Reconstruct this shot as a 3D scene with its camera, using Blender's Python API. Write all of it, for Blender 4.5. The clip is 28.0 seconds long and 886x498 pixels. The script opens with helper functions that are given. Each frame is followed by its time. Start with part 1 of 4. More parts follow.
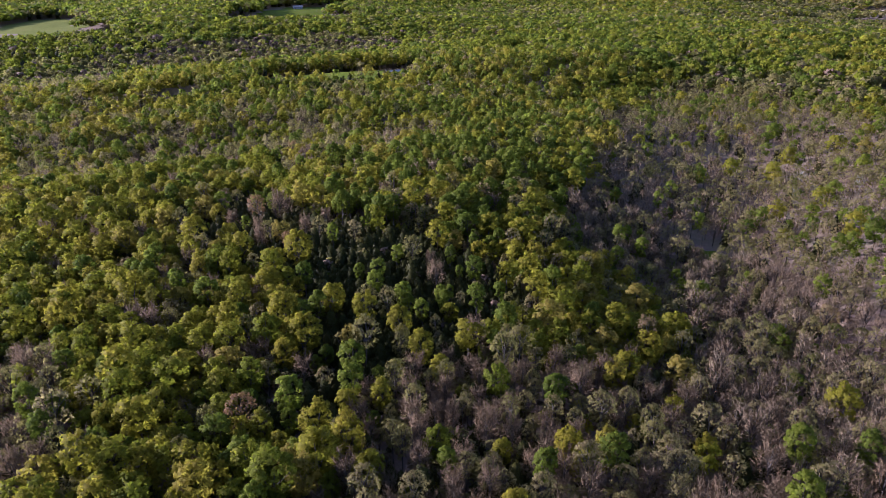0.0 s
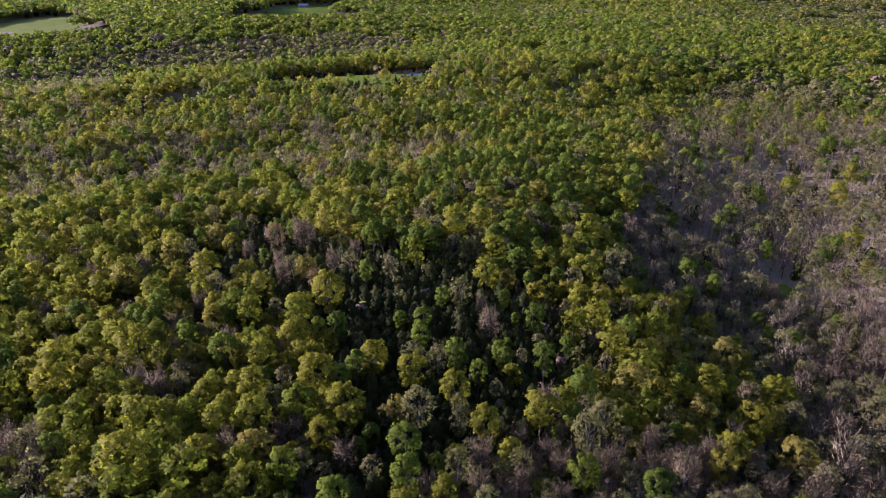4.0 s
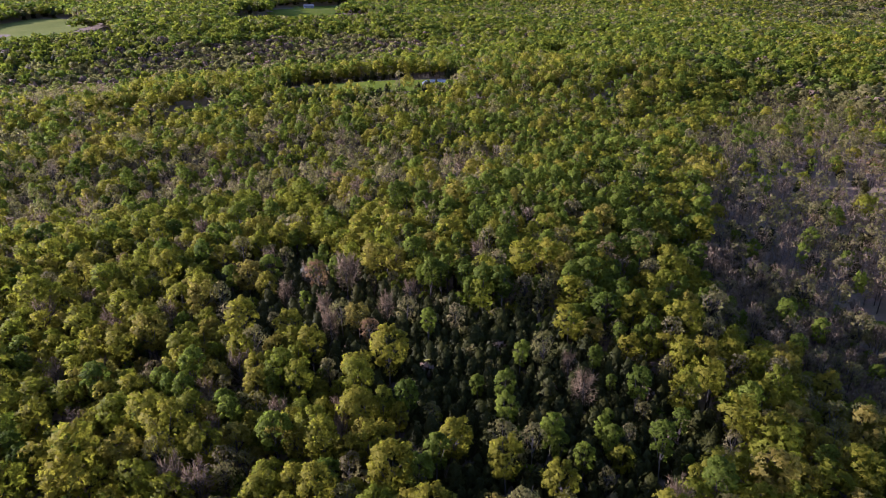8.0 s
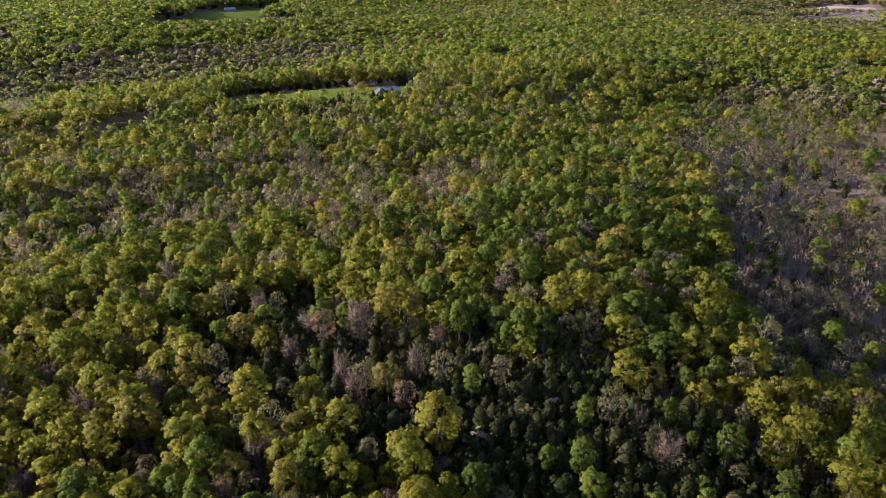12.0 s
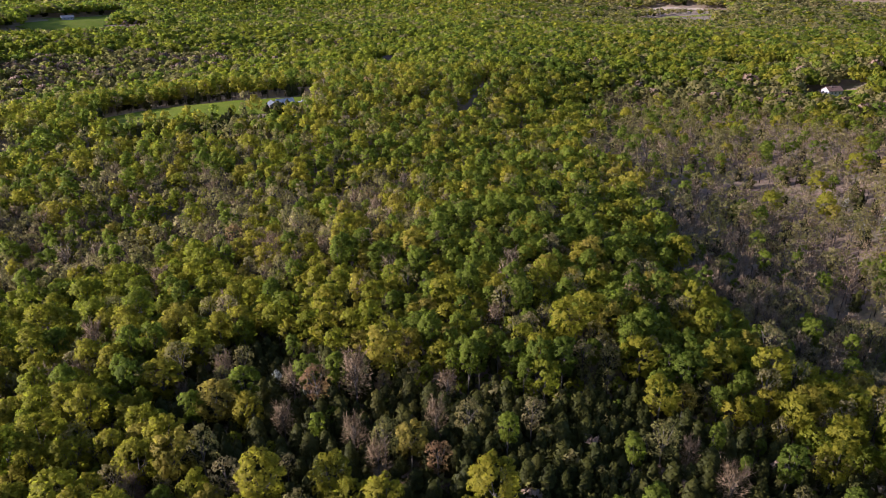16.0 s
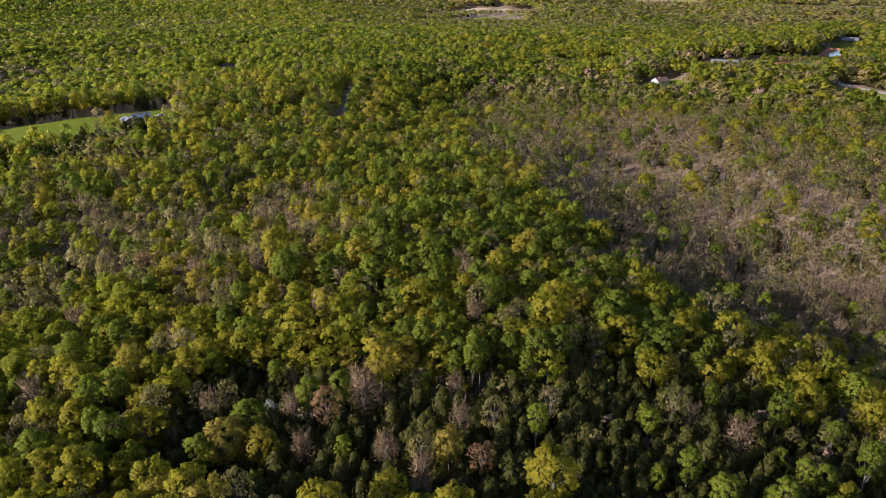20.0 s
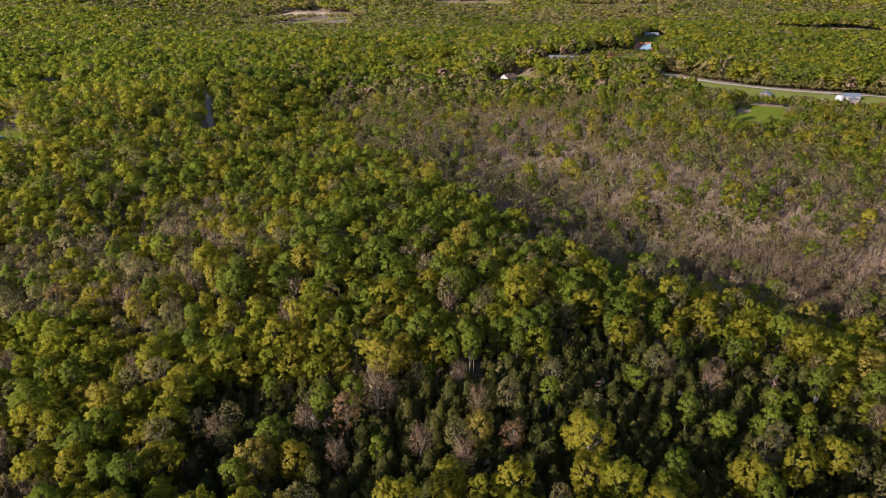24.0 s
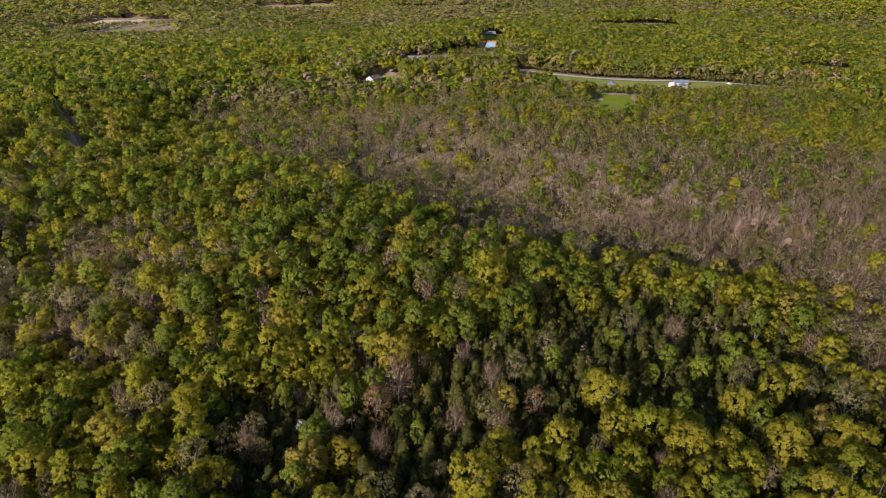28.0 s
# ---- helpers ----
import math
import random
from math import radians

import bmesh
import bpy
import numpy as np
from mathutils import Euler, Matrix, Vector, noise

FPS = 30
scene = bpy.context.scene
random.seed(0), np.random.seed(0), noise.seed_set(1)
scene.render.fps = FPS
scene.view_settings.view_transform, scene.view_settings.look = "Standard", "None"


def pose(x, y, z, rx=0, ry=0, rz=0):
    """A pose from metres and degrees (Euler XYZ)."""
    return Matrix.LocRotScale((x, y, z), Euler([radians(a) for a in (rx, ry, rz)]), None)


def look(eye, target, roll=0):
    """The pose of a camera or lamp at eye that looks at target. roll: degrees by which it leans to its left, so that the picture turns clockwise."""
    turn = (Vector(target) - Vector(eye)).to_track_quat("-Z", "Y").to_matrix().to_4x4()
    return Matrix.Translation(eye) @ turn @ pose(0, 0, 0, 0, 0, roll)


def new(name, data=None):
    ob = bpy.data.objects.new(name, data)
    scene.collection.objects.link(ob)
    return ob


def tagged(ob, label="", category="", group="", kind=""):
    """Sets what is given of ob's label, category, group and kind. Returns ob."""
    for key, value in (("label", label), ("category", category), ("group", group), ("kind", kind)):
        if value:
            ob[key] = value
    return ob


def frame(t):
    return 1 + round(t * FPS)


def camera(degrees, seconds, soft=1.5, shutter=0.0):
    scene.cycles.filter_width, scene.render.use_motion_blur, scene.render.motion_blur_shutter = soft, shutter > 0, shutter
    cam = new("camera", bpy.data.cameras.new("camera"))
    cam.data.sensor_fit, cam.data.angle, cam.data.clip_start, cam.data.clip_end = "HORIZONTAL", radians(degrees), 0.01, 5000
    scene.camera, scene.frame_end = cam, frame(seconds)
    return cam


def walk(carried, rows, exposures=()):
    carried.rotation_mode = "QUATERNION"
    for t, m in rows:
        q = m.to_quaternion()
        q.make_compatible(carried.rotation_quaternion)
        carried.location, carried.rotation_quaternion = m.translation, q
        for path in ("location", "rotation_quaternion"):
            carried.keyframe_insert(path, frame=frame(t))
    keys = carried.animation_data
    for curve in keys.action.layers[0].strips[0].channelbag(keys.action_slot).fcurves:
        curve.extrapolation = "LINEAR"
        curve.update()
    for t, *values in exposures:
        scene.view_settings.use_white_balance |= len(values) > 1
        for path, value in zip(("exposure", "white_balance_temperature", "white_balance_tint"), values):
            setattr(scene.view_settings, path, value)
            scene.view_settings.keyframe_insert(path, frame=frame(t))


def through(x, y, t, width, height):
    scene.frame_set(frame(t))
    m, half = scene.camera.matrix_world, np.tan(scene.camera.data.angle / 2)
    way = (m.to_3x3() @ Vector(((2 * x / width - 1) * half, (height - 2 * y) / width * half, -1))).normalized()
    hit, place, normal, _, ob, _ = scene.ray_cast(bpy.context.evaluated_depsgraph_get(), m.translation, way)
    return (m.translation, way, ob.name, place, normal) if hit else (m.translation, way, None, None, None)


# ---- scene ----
cam = camera(64.9, 28.0, soft=0.7)
METRES, EYE, TILT, LEAN, TURN = 250.0, 87.75, 0.0, 0.0, 0.0
ROWS = [
    (0.0, 0.0, 0.0, 0.0, -0.3, -23.72, 0.67),
    (0.5, -0.007, 0.0163, -0.0003, -0.29, -23.73, 0.63),
    (1.0, -0.014, 0.0326, -0.0005, -0.28, -23.75, 0.59),
    (1.5, -0.0209, 0.049, -0.0007, -0.25, -23.78, 0.55),
    (2.0, -0.028, 0.0654, -0.0011, -0.25, -23.8, 0.5),
    (2.5, -0.035, 0.0817, -0.0015, -0.25, -23.82, 0.46),
    (3.0, -0.0423, 0.0981, -0.002, -0.24, -23.84, 0.42),
    (3.5, -0.0496, 0.1143, -0.0025, -0.25, -23.86, 0.41),
    (5.5, -0.0814, 0.1786, -0.0046, -0.27, -23.93, 0.42),
    (6.0, -0.0904, 0.1944, -0.0049, -0.29, -23.93, 0.46),
    (6.5, -0.1, 0.2097, -0.0053, -0.31, -23.94, 0.49),
    (7.0, -0.1103, 0.2245, -0.0057, -0.33, -23.94, 0.5),
    (7.5, -0.1209, 0.2389, -0.006, -0.35, -23.95, 0.52),
    (8.0, -0.1321, 0.2529, -0.0065, -0.53, -23.94, 0.53),
    (8.5, -0.1438, 0.2668, -0.0069, -0.8, -23.94, 0.52),
    (9.0, -0.1558, 0.2806, -0.0071, -1.2, -23.94, 0.55),
    (9.5, -0.1679, 0.2942, -0.0072, -1.7, -23.94, 0.58),
    (10.0, -0.18, 0.3077, -0.0073, -2.57, -23.94, 0.57),
    (10.5, -0.1921, 0.3211, -0.0076, -3.73, -23.94, 0.53),
    (11.0, -0.2043, 0.3346, -0.0079, -4.93, -23.94, 0.48),
    (11.5, -0.2164, 0.3481, -0.0083, -6.12, -23.94, 0.45),
    (12.0, -0.2285, 0.3616, -0.0087, -7.37, -23.94, 0.41),
    (12.5, -0.2404, 0.3753, -0.0092, -8.72, -23.93, 0.39),
    (14.5, -0.2897, 0.4285, -0.0114, -14.91, -23.88, 0.16),
    (15.0, -0.3031, 0.4404, -0.0116, -16.37, -23.82, 0.12),
    (15.5, -0.3171, 0.4509, -0.0117, -17.89, -23.77, 0.07),
    (16.0, -0.3317, 0.4603, -0.0118, -19.54, -23.71, 0.01),
    (16.5, -0.3467, 0.4689, -0.0119, -21.36, -23.65, -0.06),
    (17.0, -0.3625, 0.4768, -0.012, -23.23, -23.59, -0.13),
    (17.5, -0.3782, 0.4845, -0.0118, -25.11, -23.57, -0.16),
    (18.0, -0.394, 0.4923, -0.0117, -27.05, -23.55, -0.21),
    (18.5, -0.4099, 0.5001, -0.0116, -28.99, -23.52, -0.25),
    (19.0, -0.4257, 0.508, -0.0116, -30.94, -23.49, -0.3),
    (19.5, -0.4413, 0.5162, -0.0115, -32.9, -23.46, -0.34),
    (20.0, -0.4569, 0.5244, -0.0114, -34.87, -23.43, -0.36),
    (20.5, -0.4723, 0.5331, -0.0112, -36.82, -23.4, -0.42),
    (21.0, -0.4875, 0.5419, -0.0112, -38.79, -23.36, -0.44),
    (21.5, -0.5025, 0.551, -0.0112, -40.79, -23.32, -0.45),
    (23.5, -0.56, 0.5919, -0.0113, -48.27, -23.12, -0.55),
    (24.0, -0.5736, 0.603, -0.0113, -50.12, -23.07, -0.56),
    (24.5, -0.587, 0.6146, -0.0112, -51.95, -23.03, -0.56),
    (25.0, -0.6002, 0.6269, -0.011, -53.78, -22.99, -0.56),
    (25.5, -0.6131, 0.6393, -0.0109, -55.6, -22.93, -0.55),
    (26.0, -0.6259, 0.652, -0.0108, -57.42, -22.87, -0.54),
    (26.5, -0.6384, 0.6648, -0.0108, -59.24, -22.8, -0.52),
    (27.0, -0.6509, 0.6774, -0.0108, -61.04, -22.78, -0.5),
    (27.5, -0.6635, 0.69, -0.0108, -62.82, -22.76, -0.48),
    (28.0, -0.6762, 0.7026, -0.0109, -64.61, -22.74, -0.48),
]
walk(cam, [(t, pose(0, 0, EYE, TILT, LEAN, TURN) @ pose(METRES * x, METRES * y, METRES * z, 90 + pitch, roll, yaw)) for t, x, y, z, yaw, pitch, roll in ROWS],
     exposures=[(0, 1.12, 4900, 38), (12, 1.15, 5000, 34), (20, 1.09, 5600, 22), (28, 0.98, 5700, 21)])

# ---- sky and sun: low warm evening sun from the west-north-west ----
SUN_AZIMUTH, SUN_HEIGHT = -82.0, 20.0      # degrees clockwise from +y, degrees above the horizon
world = bpy.data.worlds.new("sky")
scene.world = world
world.use_nodes = True
sky = world.node_tree.nodes.new("ShaderNodeTexSky")
sky.sky_type, sky.sun_disc = "NISHITA", False
sky.sun_elevation, sky.sun_rotation = radians(SUN_HEIGHT), radians(SUN_AZIMUTH)
sky.air_density, sky.dust_density = 1.0, 1.5
back = world.node_tree.nodes["Background"]
back.inputs["Strength"].default_value = 0.085
world.node_tree.links.new(sky.outputs["Color"], back.inputs["Color"])
sun = new("sun", bpy.data.lights.new("sun", "SUN"))
sun.data.energy, sun.data.angle, sun.data.color = 4.6, radians(0.6), (1.0, 0.88, 0.7)
az, el = radians(SUN_AZIMUTH), radians(SUN_HEIGHT)
sun_way = Vector((math.sin(az) * math.cos(el), math.cos(az) * math.cos(el), math.sin(el)))
sun.matrix_world = look(sun_way * 300, (0, 0, 0))

# ---- materials ----
def nodes_of(name):
    m = bpy.data.materials.new(name)
    m.use_nodes = True
    t = m.node_tree
    return m, t, t.nodes["Principled BSDF"], t.links


def ramp(tree, fac, stops):
    r = tree.nodes.new("ShaderNodeValToRGB")
    while len(r.color_ramp.elements) < len(stops):
        r.color_ramp.elements.new(0.5)
    for e, (p, c) in zip(r.color_ramp.elements, stops):
        e.position, e.color = p, (*c, 1)
    tree.links.new(fac, r.inputs["Fac"])
    return r.outputs["Color"]


def noise_tex(tree, scale, detail=4.0, rough=0.6):
    n = tree.nodes.new("ShaderNodeTexNoise")
    n.inputs["Scale"].default_value, n.inputs["Detail"].default_value, n.inputs["Roughness"].default_value = scale, detail, rough
    g = tree.nodes.new("ShaderNodeNewGeometry")
    tree.links.new(g.outputs["Position"], n.inputs["Vector"])
    return n.outputs["Fac"]


def blend(tree, kind, fac, a, b):
    m = tree.nodes.new("ShaderNodeMix")
    m.data_type, m.blend_type = "RGBA", kind
    for k, v in ((0, fac), (6, a), (7, b)):
        if isinstance(v, (int, float)):
            m.inputs[k].default_value = v
        elif isinstance(v, tuple):
            m.inputs[k].default_value = (*v, 1)
        else:
            tree.links.new(v, m.inputs[k])
    return m.outputs[2]


def leaf_material(name, stops, single, through=0.3, speckle=0.4, gaps=0.09, shine=(1, 1, 1), glow=(1, 1, 1)):
    """Leaves: one tint for each tree, a finer change from clump to clump, and some light let through."""
    m, t, p, link = nodes_of(name)
    if single:
        own = t.nodes.new("ShaderNodeSeparateColor")
        link.new(t.nodes.new("ShaderNodeObjectInfo").outputs["Color"], own.inputs["Color"])
        tint = own.outputs["Red"]
    else:
        a = t.nodes.new("ShaderNodeAttribute")
        a.attribute_name = "tint"
        tint = a.outputs["Fac"]
    col = ramp(t, tint, stops)
    isl = t.nodes.new("ShaderNodeNewGeometry").outputs["Random Per Island"]
    col = blend(t, "MULTIPLY", speckle, col, ramp(t, isl, [(0.0, (0.45, 0.5, 0.4)), (0.55, (1, 1, 1)), (1.0, (1.35, 1.3, 1.1))]))
    col = blend(t, "MULTIPLY", 0.45, col, ramp(t, noise_tex(t, 1.6, 4), [(0.3, (0.5, 0.55, 0.45)), (0.7, (1.3, 1.3, 1.2))]))
    link.new(blend(t, "MULTIPLY", 1.0, col, shine), p.inputs["Base Color"])
    p.inputs["Roughness"].default_value = 0.62
    p.inputs["Specular IOR Level"].default_value = 0.12
    if through >= 0.0:
        tr = t.nodes.new("ShaderNodeBsdfTranslucent")
        link.new(blend(t, "MULTIPLY", 1.0, col, glow), tr.inputs["Color"])
        mix = t.nodes.new("ShaderNodeMixShader")
        mix.inputs["Fac"].default_value = through
        link.new(p.outputs["BSDF"], mix.inputs[1])
        link.new(tr.outputs["BSDF"], mix.inputs[2])
        # ragged leaf edges: small holes between the leaves of a spray
        hole = t.nodes.new("ShaderNodeMath")
        hole.operation = "GREATER_THAN"
        hole.inputs[1].default_value = 0.5 + gaps
        link.new(noise_tex(t, 8.0 if single else 5.5, 2.0, 0.75), hole.inputs[0])
        clear = t.nodes.new("ShaderNodeBsdfTransparent")
        cut = t.nodes.new("ShaderNodeMixShader")
        link.new(hole.outputs[0], cut.inputs["Fac"])
        link.new(mix.outputs["Shader"], cut.inputs[1])
        link.new(clear.outputs["BSDF"], cut.inputs[2])
        link.new(cut.outputs["Shader"], t.nodes["Material Output"].inputs["Surface"])
    return m


def rough_material(name, stops, scale, fine=0.0, rough=0.85, bump=0.0, metal=0.0, gloss=0.2):
    """A matt surface whose colour drifts at a coarse and a fine scale."""
    m, t, p, link = nodes_of(name)
    col = ramp(t, noise_tex(t, scale, 6), stops)
    if fine:
        col = blend(t, "MULTIPLY", 0.6, col, ramp(t, noise_tex(t, fine, 5), [(0.3, (0.55, 0.55, 0.55)), (0.7, (1.25, 1.25, 1.25))]))
    link.new(col, p.inputs["Base Color"])
    p.inputs["Roughness"].default_value, p.inputs["Metallic"].default_value = rough, metal
    p.inputs["Specular IOR Level"].default_value = gloss
    if bump:
        b = t.nodes.new("ShaderNodeBump")
        b.inputs["Strength"].default_value = bump
        link.new(noise_tex(t, fine or scale, 5), b.inputs["Height"])
        link.new(b.outputs["Normal"], p.inputs["Normal"])
    return m


LEAVES = {
    "oak": [(0.0, (0.135, 0.165, 0.014)), (0.35, (0.21, 0.21, 0.016)), (0.7, (0.262, 0.225, 0.02)), (1.0, (0.28, 0.222, 0.05))],
    "maple": [(0.0, (0.1, 0.133, 0.016)), (0.5, (0.15, 0.178, 0.02)), (1.0, (0.195, 0.226, 0.024))],
    "budding": [(0.0, (0.185, 0.17, 0.055)), (0.5, (0.235, 0.2, 0.078)), (0.85, (0.265, 0.212, 0.11)), (1.0, (0.25, 0.143, 0.077))],
    "bare": [(0.0, (0.22, 0.155, 0.108)), (0.5, (0.3, 0.216, 0.155)), (0.9, (0.35, 0.27, 0.2)), (1.0, (0.34, 0.205, 0.13))],
    "cedar": [(0.0, (0.033, 0.036, 0.006)), (0.6, (0.05, 0.049, 0.008)), (1.0, (0.075, 0.064, 0.012))],
}
LEAF = {}
for kind_, stops_ in LEAVES.items():
    for single_ in (True, False):
        LEAF[kind_, single_] = leaf_material(kind_ + ("_leaves" if single_ else "_woods_leaves"), stops_, single_, {"cedar": 0.1, "bare": 0.1}.get(kind_, 0.6), gaps={"bare": 0.3, "budding": 0.04}.get(kind_, 0.06 if single_ else 0.05),
                                              shine=(1.0, 1.0, 1.0) if kind_ == "cedar" else (1.2, 1.15, 1.0) if kind_ == "bare" else (1.12, 1.07, 1.08), glow=(1.42, 1.52, 1.1))
for kind_, stops_ in LEAVES.items():
    LEAF[kind_, "far"] = leaf_material(kind_ + "_far_leaves", stops_, False, speckle=0.2, through={"cedar": 0.1, "bare": 0.1}.get(kind_, 0.6), gaps=0.3, shine=(1.0, 1.0, 1.0) if kind_ == "cedar" else (0.9, 0.84, 0.82) if kind_ == "bare" else (1.12, 1.07, 1.08), glow=(1.42, 1.52, 1.1))
BARK = rough_material("bark", [(0.3, (0.07, 0.058, 0.046)), (0.55, (0.12, 0.1, 0.08)), (0.8, (0.2, 0.18, 0.155))], 0.25, 9.0)
LITTER = rough_material("leaf_litter", [(0.25, (0.14, 0.1, 0.072)), (0.45, (0.25, 0.175, 0.125)), (0.6, (0.2, 0.165, 0.095)), (0.75, (0.34, 0.245, 0.18))], 0.06, 1.2, bump=0.4)
PASTURE = rough_material("pasture_grass", [(0.3, (0.1, 0.135, 0.012)), (0.5, (0.128, 0.158, 0.015)), (0.75, (0.15, 0.16, 0.024))], 0.05, 0.8, gloss=0.02)
DRY = rough_material("dry_grass", [(0.3, (0.15, 0.17, 0.034)), (0.6, (0.195, 0.2, 0.046)), (0.8, (0.18, 0.18, 0.05))], 0.04, 0.7, gloss=0.02)
TAN = rough_material("bare_soil", [(0.3, (0.32, 0.25, 0.17)), (0.7, (0.42, 0.33, 0.23))], 0.05, 0.9)
CLAY = rough_material("red_clay", [(0.3, (0.3, 0.1, 0.04)), (0.7, (0.36, 0.16, 0.07))], 0.08, 0.9)
GRAVEL = rough_material("gravel", [(0.3, (0.32, 0.285, 0.235)), (0.7, (0.42, 0.38, 0.32))], 0.2, 2.5)

# ---- the lie of the land ----
# x, y, reach along, reach across, turn of the long axis from +x, rise
HILLS = [
    (118, 238, 120, 52, 62, -6.4), (-165, 352, 120, 33, 10, -10.5), (-300, 330, 120, 50, -10, -4.0), (-20, 545, 190, 52, 8, 8.6), (-150, 262, 110, 36, -12, 2.5),
    (-20, 262, 60, 42, 75, 5.7), (-290, 650, 260, 85, 30, -28.0), (305, 458, 45, 45, 0, -1.5), (395, 455, 55, 62, 20, 13.0),
    (410, 250, 130, 60, 95, 6.0), (575, 475, 150, 80, 25, 15.0), (930, 1420, 400, 300, 20, -30.0), (1150, 1000, 380, 190, 45, -42.0),
    (960, 400, 220, 120, -40, 4.0), (-560, 1040, 230, 160, 20, 6.0), (150, 860, 300, 110, 10, -7.0), (20, 160, 80, 60, 0, -0.5),
    (1500, 300, 500, 260, 60, -16.0),
]
# smaller spurs and hollows between them
SPURS = [
    (-90, 290, 110, 26, -6, -3.0), (10, 340, 70, 30, 75, 2.0), (150, 330, 110, 38, 62, -9.0), (165, 500, 60, 40, 40, -12.0),
    (-270, 620, 120, 80, 20, 9.0), (-190, 440, 90, 30, 15, -7.0), (-30, 780, 120, 80, 0, 9.0),
    (100, 190, 80, 32, 75, -6.0), (25, 165, 60, 22, 75, 2.5), (172, 235, 70, 30, 80, 4.5),
]


def ground_at(x, y):
    x, y = np.asarray(x, float), np.asarray(y, float)
    z = np.full(np.broadcast(x, y).shape, -12.0)
    for hx, hy, ra, rb, turn, rise in HILLS + SPURS:
        c, s = math.cos(radians(turn)), math.sin(radians(turn))
        u, v = (x - hx) * c + (y - hy) * s, -(x - hx) * s + (y - hy) * c
        z = z + rise * np.exp(-0.5 * ((u / ra) ** 2 + (v / rb) ** 2))
    far = np.clip((np.hypot(x, y) - 620) / 900, 0, 1)
    return z + 0.7 * np.sin(x / 23 + 1.3) * np.sin(y / 31) + far * (17 * np.sin(x / 130 + y / 300) * np.sin(y / 150 - x / 340) + 8 * np.sin(x / 260 - y / 410) - 8)


def inside(x, y, poly):
    x, y = np.asarray(x, float), np.asarray(y, float)
    r = np.zeros(x.shape, bool)
    for (ax, ay), (bx, by) in zip(poly, poly[1:] + poly[:1]):
        if ay != by:
            r ^= ((ay > y) != (by > y)) & (x < (bx - ax) * (y - ay) / (by - ay) + ax)
    return r


def line_distance(x, y, line):
    d = np.full(np.shape(x), 1e9)
    for (ax, ay), (bx, by) in zip(line, line[1:]):
        dx, dy = bx - ax, by - ay
        k = np.clip(((x - ax) * dx + (y - ay) * dy) / (dx * dx + dy * dy), 0, 1)
        d = np.minimum(d, np.hypot(x - ax - k * dx, y - ay - k * dy))
    return d


def make_mesh(name, verts, tris, mats, which=None, tint=None, smooth=False, normals=None):
    """A triangle mesh straight from arrays."""
    me = bpy.data.meshes.new(name)
    verts, tris = np.asarray(verts, np.float32), np.asarray(tris, np.int32)
    me.vertices.add(len(verts))
    me.vertices.foreach_set("co", verts.ravel())
    me.loops.add(tris.size)
    me.loops.foreach_set("vertex_index", tris.ravel())
    me.polygons.add(len(tris))
    me.polygons.foreach_set("loop_start", np.arange(0, tris.size, 3, dtype=np.int32))
    me.polygons.foreach_set("loop_total", np.full(len(tris), 3, np.int32))
    for m in mats:
        me.materials.append(m)
    if which is not None:
        me.polygons.foreach_set("material_index", np.asarray(which, np.int32))
    if tint is not None:
        me.attributes.new("tint", "FLOAT", "POINT").data.foreach_set("value", np.asarray(tint, np.float32))
    if smooth:
        me.polygons.foreach_set("use_smooth", np.ones(len(tris), bool))
    me.update(calc_edges=True)
    if normals is not None:
        me.attributes.new("custom_normal", "FLOAT_VECTOR", "POINT").data.foreach_set("vector", np.asarray(normals, np.float32).ravel())
    return me


def grid_sheet(xs, ys):
    gx, gy = np.meshgrid(xs, ys)
    n, m = len(xs), len(ys)
    i = (np.arange(m - 1)[:, None] * n + np.arange(n - 1)[None, :]).ravel()
    tris = np.concatenate([np.stack([i, i + 1, i + n + 1], 1), np.stack([i, i + n + 1, i + n], 1)])
    return gx.ravel(), gy.ravel(), tris


def spread(lo, a, b, hi, fine, coarse):
    return np.concatenate([np.arange(lo, a, coarse), np.arange(a, b, fine), np.arange(b, hi + coarse, coarse)])


gx, gy, gt = grid_sheet(spread(-6000, -320, 720, 6000, 8, 60), spread(-3000, 40, 720, 6000, 8, 60))
ground = tagged(new("ground", make_mesh("ground", np.stack([gx, gy, ground_at(gx, gy)], 1), gt, [LITTER], smooth=True)),
                "rolling woodland floor covered with brown leaf litter", "ground", kind="structure")


def draped(name, poly, mat, label, step=2.0, lift=0.25, category="field"):
    """An open patch of ground that follows the land, with an uneven edge."""
    xs, ys = [p[0] for p in poly], [p[1] for p in poly]
    x, y, tris = grid_sheet(np.arange(min(xs) - 3 * step, max(xs) + 3 * step, step), np.arange(min(ys) - 3 * step, max(ys) + 3 * step, step))
    wx = x + 1.2 * step * np.sin(y / (4 * step) + 1) + step * np.sin(y / (1.7 * step))
    wy = y + 1.2 * step * np.sin(x / (3.6 * step)) + step * np.sin(x / (1.9 * step) + 2)
    keep = inside(wx, wy, poly)
    tris = tris[keep[tris].all(1)]
    used = np.unique(tris)
    order = np.zeros(len(x), int)
    order[used] = np.arange(len(used))
    x, y = x[used], y[used]
    ob = new(name, make_mesh(name, np.stack([x, y, ground_at(x, y) + lift], 1), order[tris], [mat], smooth=True))
    return tagged(ob, label, category, kind="structure")


